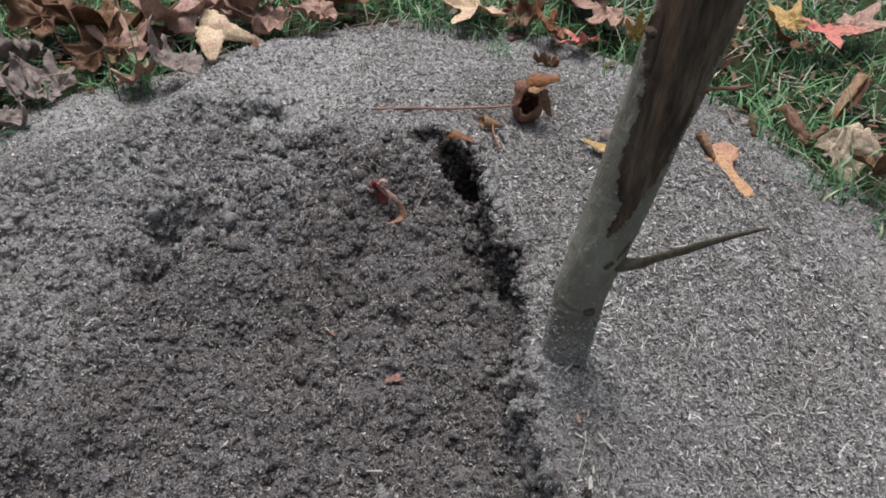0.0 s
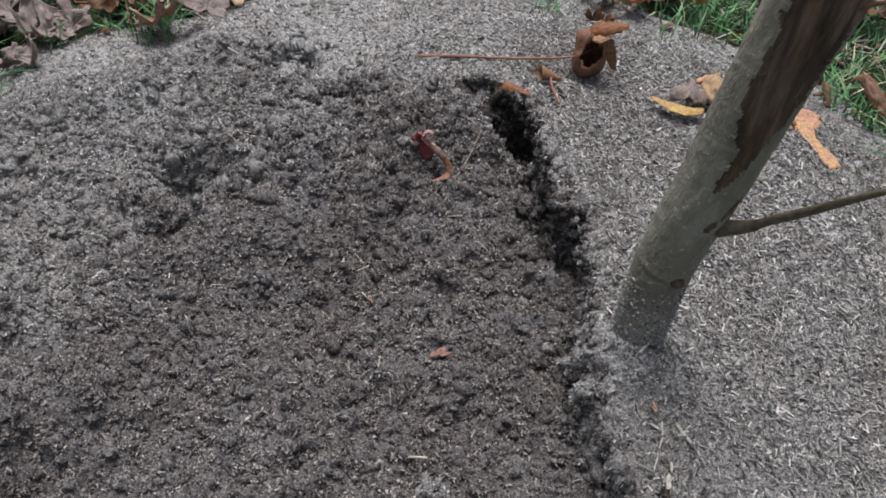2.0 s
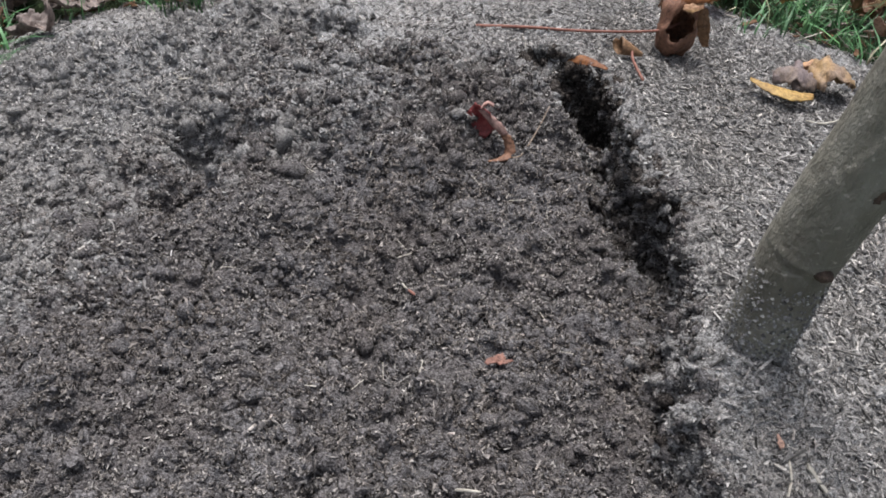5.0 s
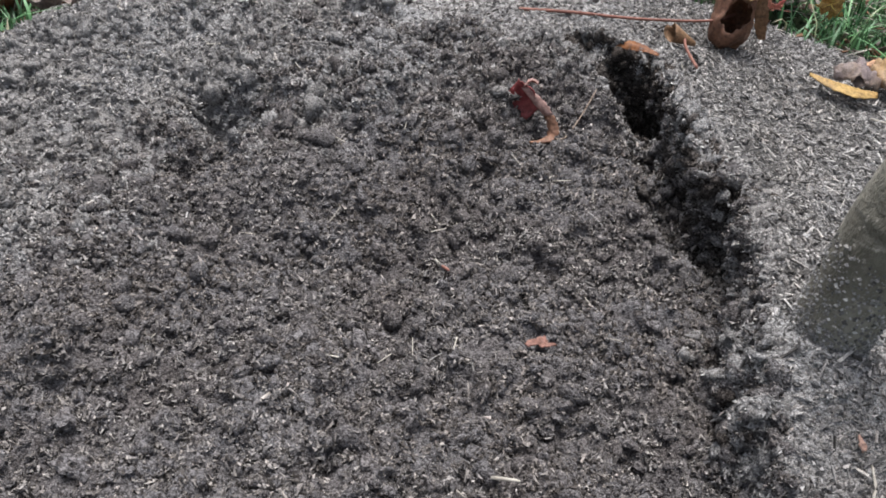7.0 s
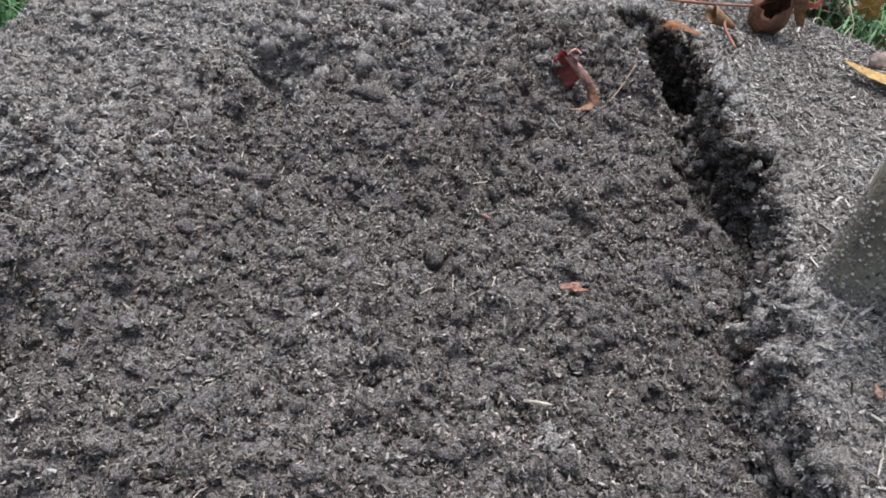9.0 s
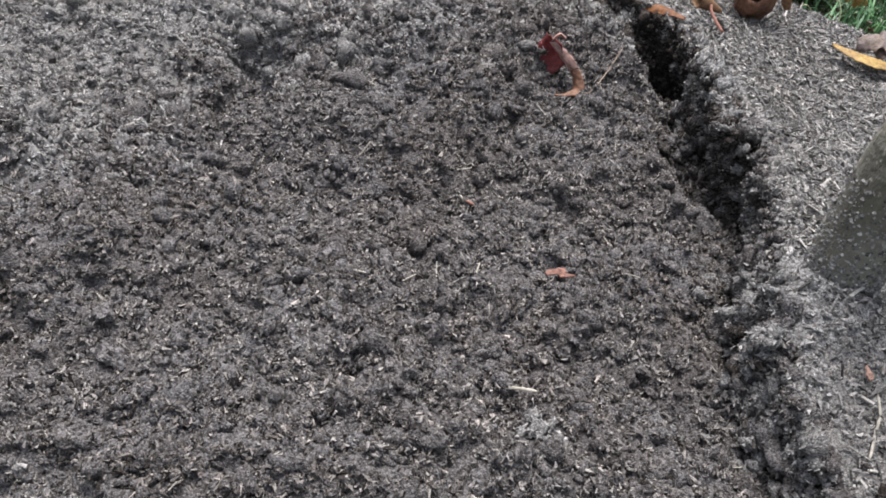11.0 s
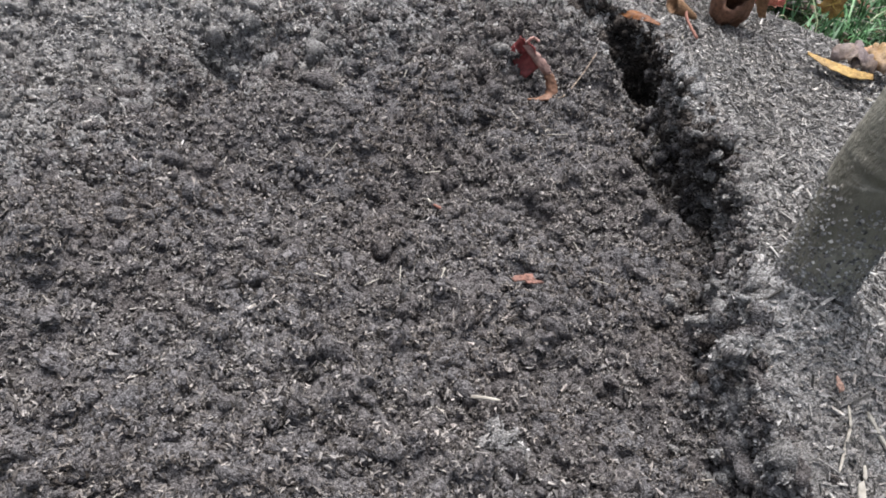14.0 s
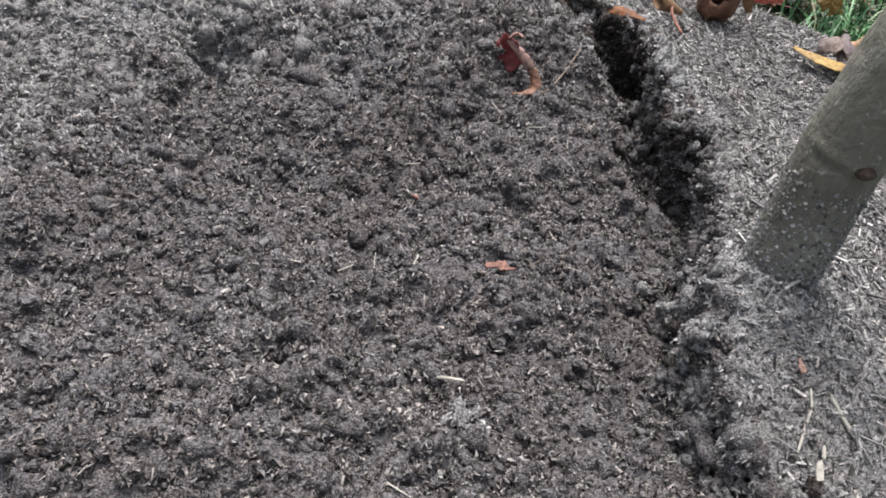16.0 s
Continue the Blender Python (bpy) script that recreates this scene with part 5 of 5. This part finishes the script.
fallen_leaf("tan", -.165, .962, .060, 110, (15, -8), ((0, 1.4), (90, 0.7)), 1.3, 1.0, 0.4, "rosy brown leaf at the mound's back edge", lift=0.024)
fallen_leaf("brown", -.135, 1.03, .060, 200, (15, 10), ((40, 1.4),), 1.5, 1.0, 0.3, "dull brown leaf behind the mound", lift=0.016)
fallen_leaf("brown", .105, .985, .055, 280, (20, 10), ((0, 1.8), (90, 1.0)), 1.6, 0.9, 0.3, "grey brown withered leaf behind the mound", lift=0.016)
fallen_leaf("grey", .02, 1.03, .060, 20, (15, 10), ((0, 1.6), (90, 1.0)), 1.6, 1.0, 0.3, "withered grey leaf in the grass behind", lift=0.016)
fallen_leaf("brown", .462, .640, .048, 160, (30, 10), ((0, 2.0), (90, 0.8)), 1.2, 0.8, 0.3, "dark brown curled leaf low in the grass", lift=0.026)
fallen_leaf("brown", .36, .925, .050, 45, (18, 0), ((0, 1.6), (90, 1.0)), 1.5, 1.0, 0.3, "dark brown leaf under grass blades", lift=0.012)
fallen_leaf("grey", -.490, .715, .052, 255, (8, 8), ((0, 2.8), (90, 1.2)), 1.3, 0.75, 0.0, "withered grey brown leaf at the mound's foot", lift=0.006)
fallen_leaf("grey", -.470, .81, .062, 75, (8, -6), ((0, 2.8), (90, 1.0)), 1.2, 0.75, 0.0, "dark withered leaf curled at the mound's foot", lift=0.008)
fallen_leaf("brown", -.56, .72, .075, 170, (8, 12), ((0, 1.5), (90, 1.0)), 1.6, 1.0, 0.3, "dull brown dead leaf beside the mound", lift=0.006)
fallen_leaf("brown", -.40, .925, .07, 300, (10, 10), ((0, 1.3),), 1.5, 1.0, 0.3, "dark red brown leaf in the litter", lift=0.01)

# ---- scraps, straws and twigs ----


def scrap(kind, x, y, size, turn, label):
    return fallen_leaf(kind, x, y, size, turn, (16, 6), ((0, 0.9),), 0.8, 0.8, 0.0, label, name="leaf_scrap", lift=0.0015, lobes=((90, 1.0, 42), (250, 0.7, 45), (330, 0.6, 30)))


scrap("brown", -.219, .803, .012, 10, "tiny brown leaf scrap on the crust")
scrap("chip", -.0335, .3275, .0100, 120, "small orange brown leaf scrap on the soil")
scrap("chip", .0105, .2345, .005, 40, "tiny orange leaf scrap on the soil")
scrap("tan", .0905, .283, .0045, 10, "tiny tan leaf scrap on the crust")


def straw(name, ends, r, mat, label, flat=1.0, steps=5):
    """A straw or twig that lies on the mound along the points given."""
    r *= 0.62
    line = []
    for k in range(len(ends) - 1):
        for s in range(steps):
            t = s / steps
            line.append((ends[k][0] * (1 - t) + ends[k + 1][0] * t, ends[k][1] * (1 - t) + ends[k + 1][1] * t))
    line.append(ends[-1])
    zs_ = rest(np.array([p[0] for p in line]), np.array([p[1] for p in line]))
    zs_ = np.maximum(np.polyval(np.polyfit(np.arange(len(line)), zs_, min(2, len(ends) - 1)), np.arange(len(line))), -0.002) + r * 0.8 + 0.0014
    bm = tube([(p[0], p[1], z) for p, z in zip(line, zs_)], [r * (0.55 if k in (0, len(line) - 1) else 1) for k in range(len(line))], 8, 0.35, ends[0][0] * 50)
    return tagged(part(name, bm, mat), label, "twig" if name == "twig" else "straw")


def splinter(x0, y0, x1, y1, wide, label):
    """A flat splinter of wood with slanting ends, lying on the crust."""
    za, zb = (float(rest(x, y)) + 0.0016 for x, y in ((x0, y0), (x1, y1)))
    a, b = Vector((x0, y0, za)), Vector((x1, y1, zb))
    ahead = (b - a).normalized()
    side = ahead.cross(Vector((0, 0, 1))).normalized()
    up = side.cross(ahead)
    bm, rows = bmesh.new(), []
    for k in range(9):
        u = k / 8
        w = wide * (0.5 + 0.09 * noise.noise(Vector((u * 4, x0 * 90, 2)))) * (0.72 if k in (0, 8) else 1)
        c = a.lerp(b, u) + up * 0.0004 * noise.noise(Vector((u * 3, y0 * 70, 5)))
        slant = ahead * wide * (0.35 if k in (0, 8) else 0)
        rows.append([bm.verts.new(c + side * w * s + slant * s + up * t) for s, t in ((-1, 0), (-0.9, 0.0007), (0.9, 0.0008), (1, 0))])
    for p, q in zip(rows[:-1], rows[1:]):
        for s in range(4):
            bm.faces.new((p[s], p[(s + 1) % 4], q[(s + 1) % 4], q[s]))
    bm.faces.new(rows[0][::-1])
    bm.faces.new(rows[-1])
    return tagged(part("wood_splinter", bm, M_STRAW, smooth=False), label, "splinter")


straw("straw", [(-.0515, .2535), (-.046, .2525), (-.0395, .2515)], .0011, M_STRAW, "short pale straw lying on the soil")
splinter(.1035, .2785, .1155, .2712, .0026, "pale flat wood splinter on the crust")
straw("straw", [(.0950, .279), (.0945, .270), (.0915, .262), (.0868, .2488)], .0009, M_STRAW, "thin bent pale straw on the crust")
straw("straw", [(.0985, .256), (.0975, .250)], .0012, M_STRAW, "short pale straw on the crust")
splinter(.0950, .248, .0945, .2395, .0028, "grey flat wood splinter on the crust")
straw("straw", [(.165, .5475), (.180, .553), (.1985, .563)], .0014, M_STRAW, "pale straw on the crust")
straw("twig", [(-.0343, .4864), (-.0281, .492), (-.0196, .5119), (-.0112, .5311)], .0007, M_DRY_STEM, "thin brown twig in the hollow")
straw("straw", [(-.0905, .377), (-.0865, .371)], .0011, M_STRAW, "tiny pale bud scale on the soil")
straw("twig", [(-.0865, .371), (-.082, .3645)], .0012, M_STALK, "tiny reddish bud stalk on the soil")
straw("twig", [(.44, .93), (.50, .965), (.56, .99)], .0016, M_STRAW, "dry brown stem across the grass")
straw("twig", [(.44, .64), (.48, .67), (.53, .72)], .0014, M_STRAW, "dry pale stem at the mound's foot")
straw("twig", [(-.13, .985), (-.105, 1.0), (-.08, 1.02)], .0025, M_TWIG, "short dark twig behind the mound")
straw("twig", [(.26, .60), (.268, .585), (.27, .57)], .0007, M_STRAW, "thin curved straw on the crust")
straw("twig", [(.30, .555), (.315, .545), (.325, .53)], .0008, M_TWIG, "thin dark leaf stalk on the crust")

# ---- the largest loose clods, each a piece of the mound ----


def clod_mesh():
    """A lump of soil, rough with the grains in its skin."""
    lump, tris = ball(3)
    ways = rng.normal(size=(5, 3))
    ways *= rng.uniform(2.2, 5.5, (5, 1)) / np.linalg.norm(ways, axis=1)[:, None]
    swell = 1 + 0.17 * np.sin(lump @ ways.T + rng.uniform(0, 6.28, 5)).sum(1) + 0.06 * rng.normal(size=len(lump))
    gritty = rng.uniform(0, 1, len(lump)) < 0.30
    swell = np.clip(swell, 0.45, 1.6) + gritty * rng.uniform(0.05, 0.22, len(lump))
    v = lump * swell[:, None] * rng.uniform(0.65, 1.2, 3) + rng.normal(0, 0.035, lump.shape)
    me = bpy.data.meshes.new("clod")
    me.from_pydata((v * 0.0036).tolist(), [], tris.tolist())
    me.materials.append(M_BED)
    return me


CLOD_MESHES = [clod_mesh() for _ in range(14)]
skins, centres = [], []
x, y = strewn(0.0135, -0.24, 0.045, 0.19, 0.46)
keep = (on_crust(x, y)[1] < -0.008) & ~dry(x, y) & (np.hypot(x + 0.037, y - 0.233) > 0.013) & (np.hypot(x + 0.034, y - 0.3285) > 0.014) & (np.hypot(x + 0.045, y - 0.252) > 0.010)
for cx, cy, cz in zip(x[keep][:290], y[keep][:290], height(x, y)[keep][:290]):
    clod = new("clod", CLOD_MESHES[int(rng.integers(0, 14))])
    size = float(np.clip(np.exp(rng.normal(math.log(0.0036), 0.28)), 0.0024, 0.0062))
    clod.parent = mound
    clod.matrix_world = pose(cx, cy, cz + size * float(rng.uniform(-0.35, 0.3)), *rng.uniform(0, 360, 3)) @ Matrix.Scale(size / 0.0036, 4)
    skins.append([clod.matrix_world @ q.co for q in clod.data.vertices])
    centres.append(clod.matrix_world.translation)
grains_on("clod_grains", np.array(skins), np.array(centres), 50 * len(skins), 0.00062, M_CRUMB, "fine grey brown grains on the largest clods")
